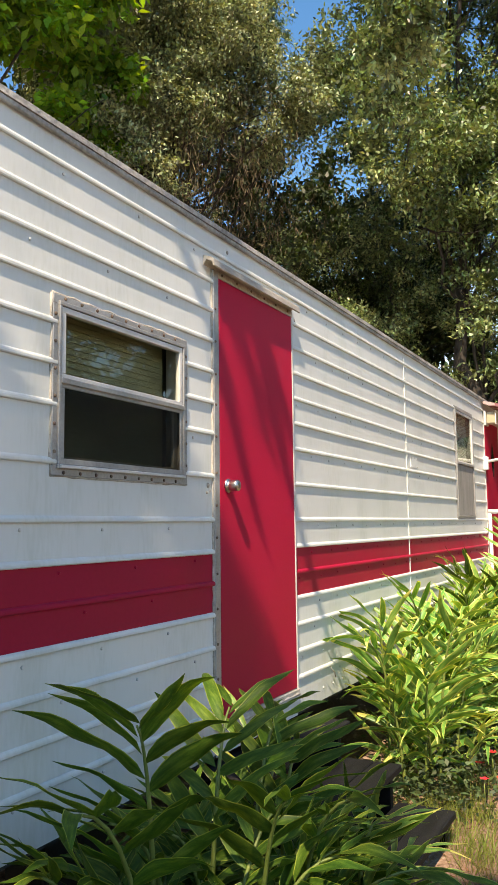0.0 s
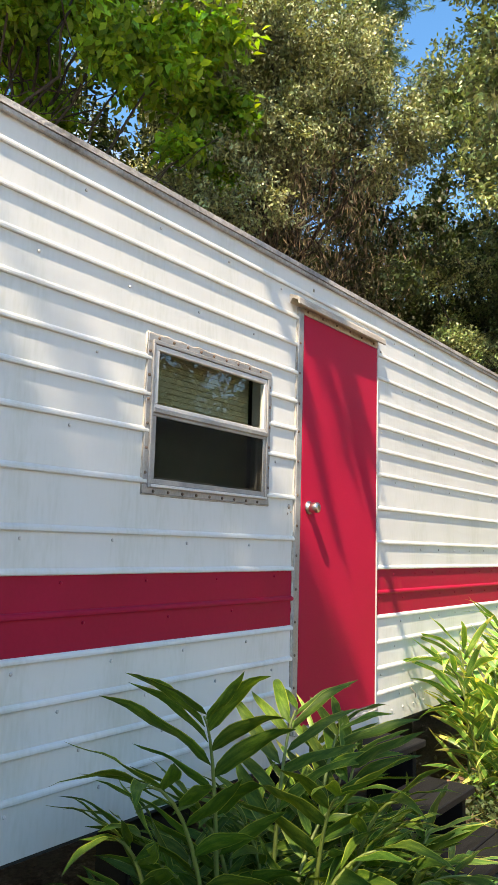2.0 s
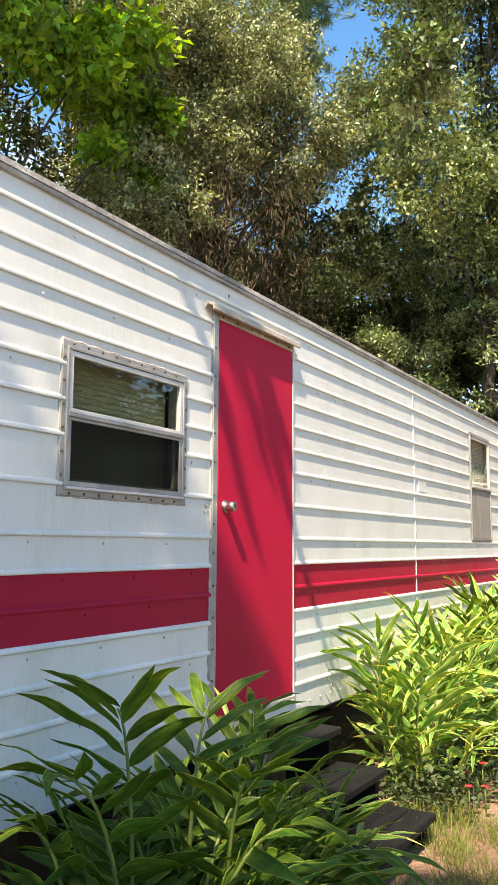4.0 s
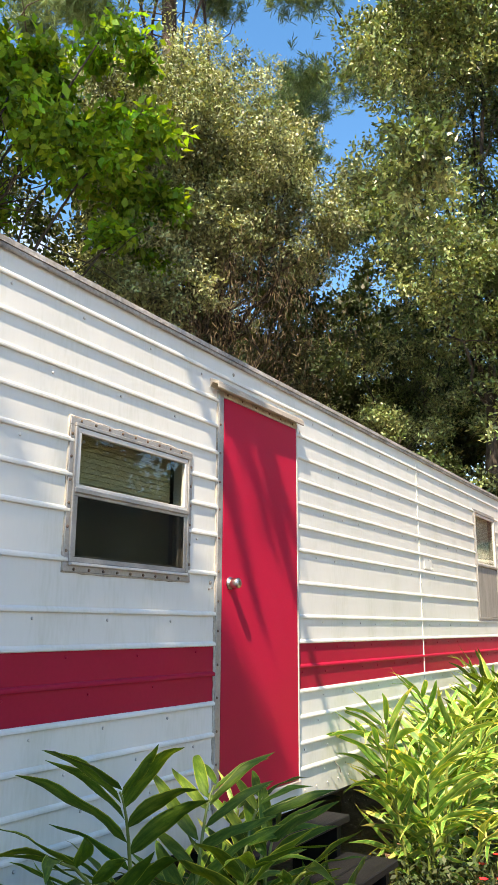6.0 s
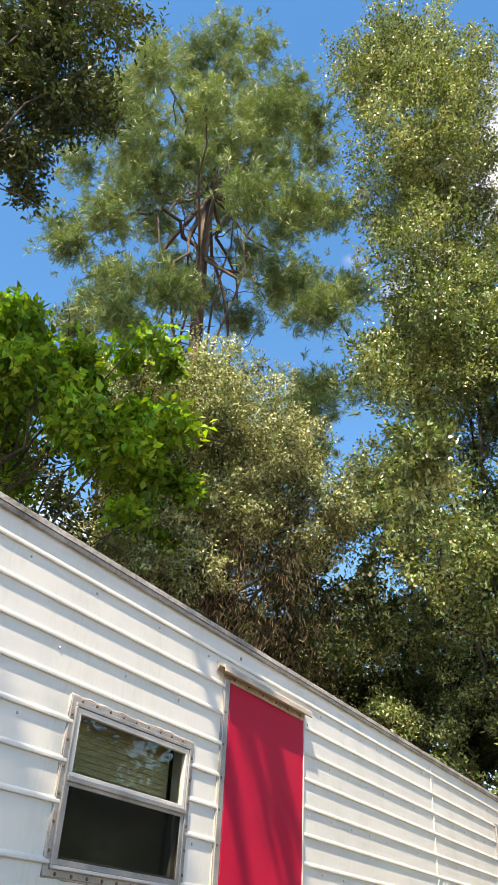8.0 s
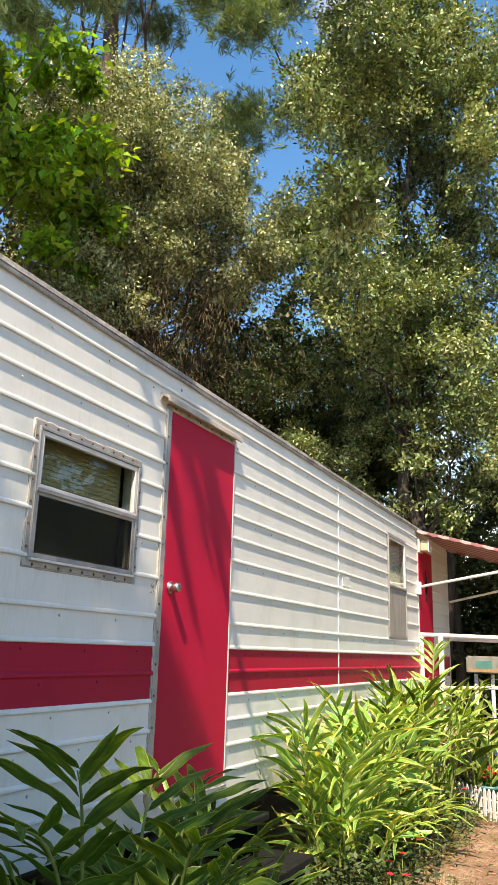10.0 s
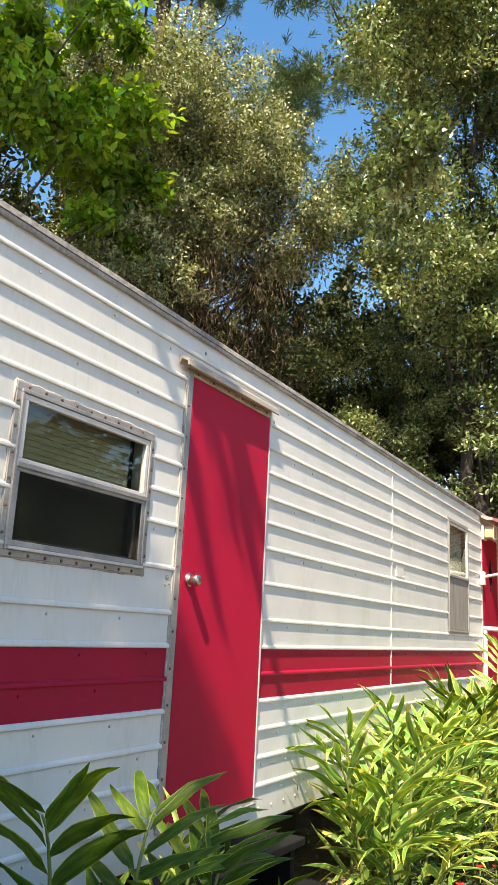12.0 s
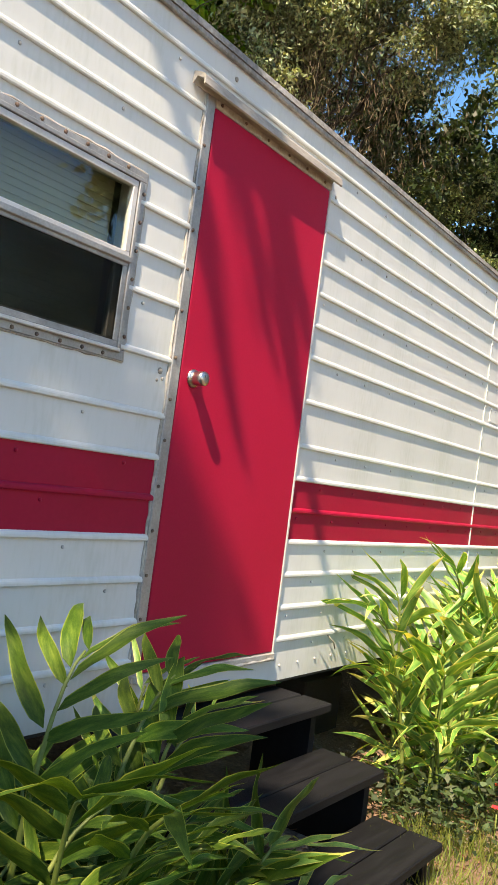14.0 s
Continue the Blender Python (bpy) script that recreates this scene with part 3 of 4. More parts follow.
RX = 5.74
part("post", pole((RX, -0.035, 0.50), (RX, -0.035, 1.615)), M_PWHITE, porch)
part("post", box((RX - 0.022, -0.275, 0.50), (RX + 0.022, -0.225, 1.60), 0.004), M_PWHITE, porch)
part("post", pole((RX, -1.25, 0.50), (RX, -1.25, 1.615), 0.022), M_PWHITE, porch)
part("top_rail", pole((RX, -0.02, 1.612), (RX, -1.28, 1.580), 0.024), M_PWHITE, porch)
part("lower_rail", pole((RX, -0.26, 1.040), (RX, -1.25, 1.075), 0.018), M_PWHITE, porch)
part("post", pole((7.46, -1.25, 0.50), (7.46, -1.25, 1.60), 0.022), M_PWHITE, porch)
part("top_rail", pole((7.46, -0.02, 1.60), (7.46, -1.28, 1.58), 0.022), M_PWHITE, porch)

awning = thing("awning", (6.5, -0.5, 2.7), "faded red and white striped metal awning over the front door", "awning")
n = 14
for k in range(n):
    x0 = 5.70 + k * 0.13
    b = bmesh.new()
    prof = [(0.0, 0.0), (0.01, 0.012), (0.12, 0.012), (0.13, 0.0)]
    lo_, hi_ = [], []
    for y, z in ((-0.02, 2.80), (-1.25, 2.47)):
        lo_.append([b.verts.new((x0 + a, y, z + h)) for a, h in prof])
        hi_.append([b.verts.new((x0 + a, y, z + h - 0.004)) for a, h in prof])
    for j in range(3):
        b.faces.new((lo_[0][j], lo_[0][j + 1], lo_[1][j + 1], lo_[1][j]))
        b.faces.new((hi_[0][j], hi_[1][j], hi_[1][j + 1], hi_[0][j + 1]))
    part("awning_panel", b, M_AWN_R if k % 2 == 0 else M_AWN_W, awning)
for x in (5.695, 7.52):
    for j in range(10):
        f0, f1 = j / 10, (j + 1) / 10
        ya, yb = -0.02 - 1.23 * f0, -0.02 - 1.23 * f1
        za, zb = 2.81 - 0.33 * f0, 2.81 - 0.33 * f1
        d = 0.028
        v = [(x - 0.005, ya, za), (x - 0.005, yb, zb), (x - 0.005, yb, zb - d), (x - 0.005, (ya + yb) / 2, (za + zb) / 2 - d - 0.012), (x - 0.005, ya, za - d)]
        v += [(p[0] + 0.01, p[1], p[2]) for p in v]
        part("valance_panel", (v, [(0, 1, 2, 3, 4), (9, 8, 7, 6, 5), (0, 5, 6, 1), (1, 6, 7, 2), (2, 7, 8, 3), (3, 8, 9, 4), (4, 9, 5, 0)]), M_AWN_R if j % 2 else M_AWN_W, awning)
part("arm", pole((5.70, -0.03, 2.145), (5.70, -1.25, 2.365), 0.016), M_PWHITE, awning)
part("arm", pole((7.50, -0.03, 2.09), (7.50, -1.25, 2.365), 0.016), M_PWHITE, awning)
b = box((5.66, -0.05, 2.06), (5.74, -0.002, 2.20), 0.006)
part("bracket", b, M_PWHITE, awning)

lamp = thing("porch_light", (5.82, -0.08, 2.64), "square porch light with an amber lens, unlit", "lamp")
part("housing", box((5.74, -0.035, 2.55), (5.90, -0.010, 2.71), 0.004), M_ALUW, lamp)
part("lens", box((5.755, -0.135, 2.565), (5.885, -0.037, 2.695), 0.010), M_AMBER, lamp)
part("lens_frame", frame_ring(5.745, 5.895, 2.555, 2.705, 0.014, -0.142, -0.132), M_PWHITE, lamp)

# painted box on legs beside the porch
stand = thing("mailbox_stand", (9.2, -0.25, 0), "painted metal box with a small cabin scene, on two pale legs", "mailbox")
bx = part("box", box((9.0, -0.46, 1.15), (9.3, 0.04, 1.40), 0.02, seg=2), M_BOX, stand)
part("painted_panel", box((8.994, -0.43, 1.17), (8.999, 0.01, 1.22)), M_WOOD, bx)
part("painted_panel", box((8.994, -0.34, 1.222), (8.999, -0.10, 1.33)), M_TEAL, bx)
for y in (-0.34, -0.10):
    part("leg", box((9.12, y, -0.03), (9.17, y + 0.05, 1.14), 0.004), M_PWHITE, stand)


# ---- foliage helpers ----
def leaves(name, pos, along, length, width, material, parent, fold=0.25, seed=1, kind=""):
    """Many small folded leaves: positions, directions, lengths and widths as arrays."""
    rng = np.random.default_rng(seed)
    n = len(pos)
    along = along / np.linalg.norm(along, axis=1, keepdims=True)
    side = np.cross(along, rng.normal(size=(n, 3)) * 0.75 + np.array([0, 0, 1.0]))
    side /= np.linalg.norm(side, axis=1, keepdims=True) + 1e-9
    up = np.cross(side, along)
    L, W = length[:, None], width[:, None]
    v = np.empty((n, 4, 3))
    v[:, 0] = pos
    v[:, 1] = pos + along * L * 0.45 + side * W * 0.5 + up * W * fold
    v[:, 2] = pos + along * L
    v[:, 3] = pos + along * L * 0.45 - side * W * 0.5 + up * W * fold
    me = bpy.data.meshes.new(name)
    me.vertices.add(n * 4)
    me.vertices.foreach_set("co", v.reshape(-1))
    me.loops.add(n * 4)
    me.loops.foreach_set("vertex_index", np.arange(n * 4, dtype=np.int32))
    me.polygons.add(n)
    me.polygons.foreach_set("loop_start", np.arange(0, n * 4, 4, dtype=np.int32))
    me.update(calc_edges=True)
    me.materials.append(material)
    ob = new(name, me)
    if parent is not None:
        under(ob, parent)
    if kind:
        ob["kind"] = kind
    return ob


def crown_points(blobs, twigs, per, spread, droop, seed, shell=0.45):
    """Twigs spread through lumpy ellipsoids, each with its leaves. blobs: (x, y, z, rx, ry, rz, share)."""
    rng = np.random.default_rng(seed)
    share = np.array([q[6] for q in blobs], float)
    B = np.array([q[:6] for q in blobs])
    subs = max(twigs // 18, len(blobs))
    sp = rng.choice(len(blobs), size=subs, p=share / share.sum())
    sd = rng.normal(size=(subs, 3))
    sd /= np.linalg.norm(sd, axis=1, keepdims=True)
    lump = 1 + 0.22 * np.sin(sd[:, 0] * 7 + sp) * np.cos(sd[:, 1] * 6 + sp * 2.0) + 0.15 * np.sin(sd[:, 2] * 9 + sp)
    r = (shell + (1 - shell) * rng.random(subs) ** 0.7) * lump
    sc = B[sp, :3] + sd * B[sp, 3:] * r[:, None]
    pick = rng.integers(0, subs, twigs)
    d = sd[pick]
    c = sc[pick] + rng.normal(size=(twigs, 3)) * B[sp[pick], 3:] * np.array([0.15, 0.15, 0.09])
    tdir = d * 0.8 + rng.normal(size=(twigs, 3)) * 0.6 + np.array([0, 0, -droop])
    tdir /= np.linalg.norm(tdir, axis=1, keepdims=True)
    s = rng.random((twigs, per))
    pos = c[:, None, :] + tdir[:, None, :] * (s[:, :, None] - 0.5) * spread * 2 + rng.normal(size=(twigs, per, 3)) * spread * 0.22
    al = tdir[:, None, :] * 0.6 + rng.normal(size=(twigs, per, 3)) * 0.8 + np.array([0, 0, -droop * 0.6])
    return pos.reshape(-1, 3), al.reshape(-1, 3), rng


def limbs(base, fork, tips, r0, seed, sides=7, twig=0.012, every=2):
    """A tapered bent trunk from base to fork, and a bent limb to each tip."""
    rg = random.Random(seed)
    b = bmesh.new()

    def bent(p, q, ra, rb, n, wob):
        p, q = Vector(p), Vector(q)
        pts = []
        for i in range(n + 1):
            t = i / n
            w = wob * math.sin(math.pi * t)
            pts.append(p.lerp(q, t) + Vector((rg.uniform(-w, w), rg.uniform(-w, w), rg.uniform(-w, w) * 0.5)))
        tube(pts, [ra + (rb - ra) * i / n for i in range(n + 1)], sides, b)
        return pts

    trunk = bent(base, fork, r0, r0 * 0.72, 8, 0.22)
    for k, tip in enumerate(tips[::every]):
        start = trunk[-1] if k % 2 == 0 else trunk[-1 - (k % 4)]
        d = (Vector(tip) - start).length
        ra = r0 * rg.uniform(0.16, 0.34)
        limb = bent(start, tip, ra, twig, 9, min(0.07 * d, 0.22))
        for j in (3, 4, 5, 6):
            e = limb[j] + Vector((rg.uniform(-1, 1), rg.uniform(-1, 1), rg.uniform(-0.3, 0.9))) * min(d * 0.28, 1.3)
            bent(limb[j], e, ra * 0.3, twig * 0.5, 5, min(0.05 * d, 0.12))
    return b


def tree(name, label, category, base, fork, blobs, r0, bark, leaf, twigs, per, length, width, spread, droop, seed, shell=0.45, group="", every=2):
    t = thing(name, (base[0], base[1], 0), label, category, group)
    part("trunk", limbs((base[0], base[1], -0.1), fork, [q[:3] for q in blobs], r0, seed, every=every), bark, t)
    pos, al, rng = crown_points(blobs, twigs, per, spread, droop, seed, shell)
    n = len(pos)
    leaves("crown", pos, al, length * rng.uniform(0.6, 1.3, n), width * rng.uniform(0.7, 1.25, n), leaf, t, seed=seed)
    return t


def ring(cx, cy, cz, rx, ry, rz, count, size, seed):
    """Blobs spread through an ellipsoid, for a lumpy crown."""
    rg = random.Random(seed)
    out = []
    for k in range(count):
        z = rg.uniform(-1, 1)
        a = k * 2.4 + rg.uniform(-0.3, 0.3)
        q = math.sqrt(max(0, 1 - z * z)) * rg.uniform(0.55, 1)
        s = size * rg.uniform(0.7, 1.3)
        out.append((cx + rx * q * math.cos(a), cy + ry * q * math.sin(a), cz + rz * z, s, s, s * rg.uniform(0.6, 0.9), s * s))
    return out


# ---- trees ----
# broad-leaved tree behind the home
tree("broad_leaved_tree", "bright green broad-leaved tree rising behind the roof", "tree", (1.6, 6.6), (2.2, 6.2, 4.0),
     [(q[0], q[1], q[2], q[3] * 1.15, q[4] * 1.15, q[5] * 0.42, q[6]) for q in ring(2.9, 5.4, 7.0, 1.6, 1.4, 1.8, 26, 0.68, 3) + ring(2.2, 5.8, 9.0, 0.9, 0.8, 0.6, 9, 0.62, 4) + ring(3.2, 6.4, 5.4, 1.5, 0.8, 0.7, 12, 0.62, 5)]
     + [(4.9, 4.7, 7.5, 0.75, 0.7, 0.16, 0.6), (4.5, 4.6, 6.8, 0.9, 0.8, 0.18, 0.7), (4.1, 4.4, 8.3, 0.8, 0.7, 0.18, 0.6), (3.4, 4.2, 9.2, 0.8, 0.7, 0.18, 0.5), (4.5, 4.9, 5.7, 0.9, 0.7, 0.2, 0.3)],
     0.13, M_BARK, M_BROAD, 3100, 10, 0.155, 0.088, 0.24, 0.35, 11, 0.2)
# vine-hung oak in the middle: a lit crown over a shaded hollow
MID = ring(6.4, 5.0, 9.1, 1.8, 1.35, 1.6, 30, 1.0, 8) + ring(7.2, 3.3, 8.2, 0.8, 0.6, 0.8, 11, 0.72, 39) + ring(5.6, 5.2, 6.8, 0.6, 0.7, 1.3, 8, 0.7, 18) + ring(10.2, 5.4, 5.6, 1.0, 0.9, 1.5, 12, 0.8, 38) + ring(10.4, 6.8, 5.5, 1.6, 1.2, 2.0, 10, 1.0, 28)
mid = tree("vine_hung_oak", "tall oak smothered in dry vines behind the home", "tree", (8.4, 6.2), (8.0, 5.8, 6.0),
           MID, 0.15, M_BARK, M_MOSS, 18000, 12, 0.074, 0.034, 0.19, 0.35, 12)


def vines(parent, spots, count, seed):
    """Dry strands that hang in curtains."""
    rng = np.random.default_rng(seed)
    S = np.array(spots)
    p = S[rng.integers(0, len(S), count)]
    top = p[:, :3] + rng.normal(size=(count, 3)) * p[:, 3:4] * np.array([1, 1, 0.6])
    k = 9
    sway = rng.normal(size=(count, 1, 3)) * 0.05
    pos = top[:, None, :] + np.arange(k)[None, :, None] * (np.array([0, 0, -0.15]) + sway * np.array([1, 1, 0])) + rng.normal(size=(count, k, 3)) * 0.05
    al = np.array([0, 0, -1.0]) + rng.normal(size=(count, k, 3)) * 0.45
    n = count * k
    return leaves("hanging_vines", pos.reshape(-1, 3), al.reshape(-1, 3), rng.uniform(0.07, 0.20, n), rng.uniform(0.005, 0.012, n), M_DRY, parent, seed=seed)


vines(mid, [(6.9, 4.4, 7.4, 0.8), (7.6, 4.2, 7.2, 0.8), (6.2, 4.8, 6.6, 0.7), (8.4, 4.6, 6.8, 0.7), (5.8, 5.2, 6.0, 0.6), (7.0, 5.2, 5.6, 0.8)], 1400, 51)
# large oak past the end of the home
OAK = ring(8.5, 1.1, 10.2, 1.9, 1.05, 3.9, 34, 1.0, 9) + ring(8.8, 1.0, 17.0, 2.0, 1.6, 5.5, 32, 1.2, 10) + [(4.3, 0.5, 6.5, 0.55, 0.5, 0.4, 0.5), (4.9, 0.7, 6.3, 0.6, 0.6, 0.4, 0.5), (5.8, 1.0, 6.6, 0.8, 0.7, 0.5, 0.7)] + ring(9.6, -0.1, 9.0, 1.3, 0.9, 3.8, 26, 1.0, 17) + ring(9.3, 0.2, 4.4, 0.9, 1.2, 1.1, 12, 0.7, 33) + ring(10.4, -2.0, 7.2, 1.8, 1.2, 0.9, 18, 1.0, 16)
tree("live_oak", "large live oak with small glossy leaves", "tree", (9.4, 0.7), (9.1, 0.9, 5.2),
     OAK, 0.13, M_BARK, M_OAK, 25000, 12, 0.088, 0.042, 0.19, 0.2, 13, group="oaks", every=9)
tree("live_oak", "slender young oak with a leaning dark trunk", "tree", (9.8, 3.0), (9.0, 2.6, 4.0),
     ring(10.4, 2.9, 5.2, 1.3, 1.4, 1.5, 14, 0.75, 19), 0.10, M_BARK, M_OAK, 2200, 11, 0.072, 0.033, 0.18, 0.2, 23, group="oaks")
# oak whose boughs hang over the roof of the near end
# its leaves are coloured dark in place of shade from above
tree("live_oak", "tall oak reaching over the near end of the roof, leaves coloured dark for shade", "tree", (-2.6, 6.5), (-1.6, 5.2, 6.5),
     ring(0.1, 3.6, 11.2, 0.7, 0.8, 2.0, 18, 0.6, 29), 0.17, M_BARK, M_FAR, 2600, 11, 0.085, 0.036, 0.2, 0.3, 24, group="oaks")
# spreading tree behind the path that shades the near end of the home and the yard in front of it
shade = thing("shade_tree", (-10.4, -3.6, 0), "tall spreading tree that shades the near end", "tree")
CROWN = Vector((-8.0, -2.4, 12.2))
part("trunk", limbs((-10.4, -3.6, -0.1), (-10.0, -3.4, 8.5), [CROWN + Vector((-4.2 + 0.42 * k, -2.2 + 2.3 * ((k * 0.618) % 1), 0.3 * ((k * 0.37) % 1))) for k in range(10)], 0.26, 14), M_BARK, shade)


def shade_crown(count, seed):
    """A flat spreading crown with a ragged rim and sparser sprays on its yard side."""
    rng = np.random.default_rng(seed)
    u, v = rng.uniform(-7.0, 0.5, count), rng.uniform(-4.4, 1.8, count)
    turn = np.arctan2(v + 1.2, u + 2.8)
    oval = ((u + 2.8) / 3.7) ** 2 + ((v + 1.2) / 2.7) ** 2 < 1 + 0.16 * np.sin(turn * 5 + 0.7) + 0.10 * np.sin(turn * 11) + rng.normal(size=count) * 0.09
    rim = np.where(v > 0.15, -0.85 + rng.normal(size=count) * 0.22, np.where(v > -0.3, 0.36, -0.2)) + 0.10 * np.sin(v * 9) + rng.normal(size=count) * 0.07
    gap = np.sin(u * 5.1 + 1.3) * np.sin(v * 6.3 + 0.4) + 0.6 * np.sin(u * 11 + v * 9)
    keep = oval & (u < rim) & ((v > -0.14) | (gap < np.where(u > -1.35, 0.05, 0.7)) | (rng.random(count) < 0.05))
    u, v = u[keep], v[keep]
    n = len(u)
    pos = np.array(SUN)[None] * (14.0 + rng.uniform(-0.8, 0.8, n))[:, None] + np.column_stack([u, v, np.ones(n)])
    return leaves("crown", pos, rng.normal(size=(n, 3)) + np.array([0, 0, -0.3]), rng.uniform(0.105, 0.185, n), rng.uniform(0.058, 0.092, n), M_OAK, shade, seed=seed)


shade_crown(62000, 62)
# drooping boughs of the same tree, hanging between the sun and the door
BOUGHS = (
    ([(-0.75, 3.50), (-0.10, 2.95), (0.28, 2.62), (0.42, 2.42), (0.53, 2.15), (0.66, 1.82), (0.83, 1.53), (1.02, 1.20), (1.20, 0.88), (1.42, 0.62)], 0.072, 0.018, 60, 0.45),
    ([(-0.70, 3.30), (-0.32, 2.75), (-0.17, 2.53), (0.02, 2.27), (0.15, 1.95), (0.27, 1.70), (0.41, 1.43)], 0.056, 0.024, 20, 0.7),
    ([(-0.55, 3.25), (-0.15, 2.75), (0.10, 2.52), (0.25, 2.33), (0.38, 2.10), (0.50, 1.86)], 0.050, 0.024, 40, 0.85),
    ([(-0.20, 3.15), (0.18, 2.78), (0.45, 2.45), (0.58, 2.22), (0.70, 2.03), (0.80, 1.88)], 0.058, 0.026, 46, 0.8),
)
for k, (line, ra, rb, many, upto) in enumerate(BOUGHS):
    pts = [Vector((x, 0, z)) + SUN * (6.2 + 0.2 * k) for x, z in line]
    bough = part("bough", tube(pts, [ra + (rb - ra) * i / (len(pts) - 1) for i in range(len(pts))], 7), M_BARK, shade)
    rng = np.random.default_rng(300 + k)
    f = rng.random(many) * upto * (len(pts) - 1.01)
    P = np.array([tuple(p) for p in pts])
    i0 = f.astype(int)
    pos = P[i0] + (P[i0 + 1] - P[i0]) * (f - i0)[:, None] + rng.normal(size=(many, 3)) * 0.025
    leaves("leaf_spray", pos, rng.normal(size=(many, 3)) * 0.5 + np.array([0.5, 0.1, -0.9]), rng.uniform(0.07, 0.13, many), rng.uniform(0.03, 0.05, many), M_OAK, bough, seed=300 + k)


def pine(base, top, seed, tufts):
    t = thing("pine_tree", (base[0], base[1], 0), "tall pine with long needles and bare crooked limbs", "tree", "pines")
    rg, rng = random.Random(seed), np.random.default_rng(seed)
    blobs = []
    for k in range(90):
        f = 0.46 + 0.54 * k / 89
        a = k * 2.399
        r = ((1 - f) * 8.0 + 2.5) * rg.uniform(0.45, 1.15)
        blobs.append((base[0] + (top[0] - base[0]) * f + r * math.cos(a), base[1] + (top[1] - base[1]) * f + r * math.sin(a), top[2] * f + rg.uniform(-0.3, 1.0), 0.85, 0.85, 0.5, 1.0))
    part("trunk", limbs((base[0], base[1], -0.1), (top[0], top[1], top[2] * 0.8), [q[:3] for q in blobs], 0.24, seed, twig=0.02, every=3), M_PBARK, t)
    per = 24
    pick = rng.integers(0, len(blobs), tufts)
    B = np.array([q[:6] for q in blobs])
    c = B[pick, :3] + rng.normal(size=(tufts, 3)) * B[pick, 3:] * 0.42
    d = rng.normal(size=(tufts, 3)) + np.array([0, 0, 0.5])
    d /= np.linalg.norm(d, axis=1, keepdims=True)
    al = d[:, None, :] * 0.9 + rng.normal(size=(tufts, per, 3)) * 0.6
    pos = np.repeat(c[:, None, :], per, 1) + d[:, None, :] * rng.random((tufts, per, 1)) * 0.22
    n = tufts * per
    leaves("needles", pos.reshape(-1, 3), al.reshape(-1, 3), rng.uniform(0.16, 0.27, n), np.full(n, 0.020), M_PINE, t, seed=seed)
    return t


pine((10.6, 9.2), (9.6, 8.2, 27.0), 31, 12500)
pine((19.0, 13.5), (18.5, 12.5, 22.0), 33, 1600)


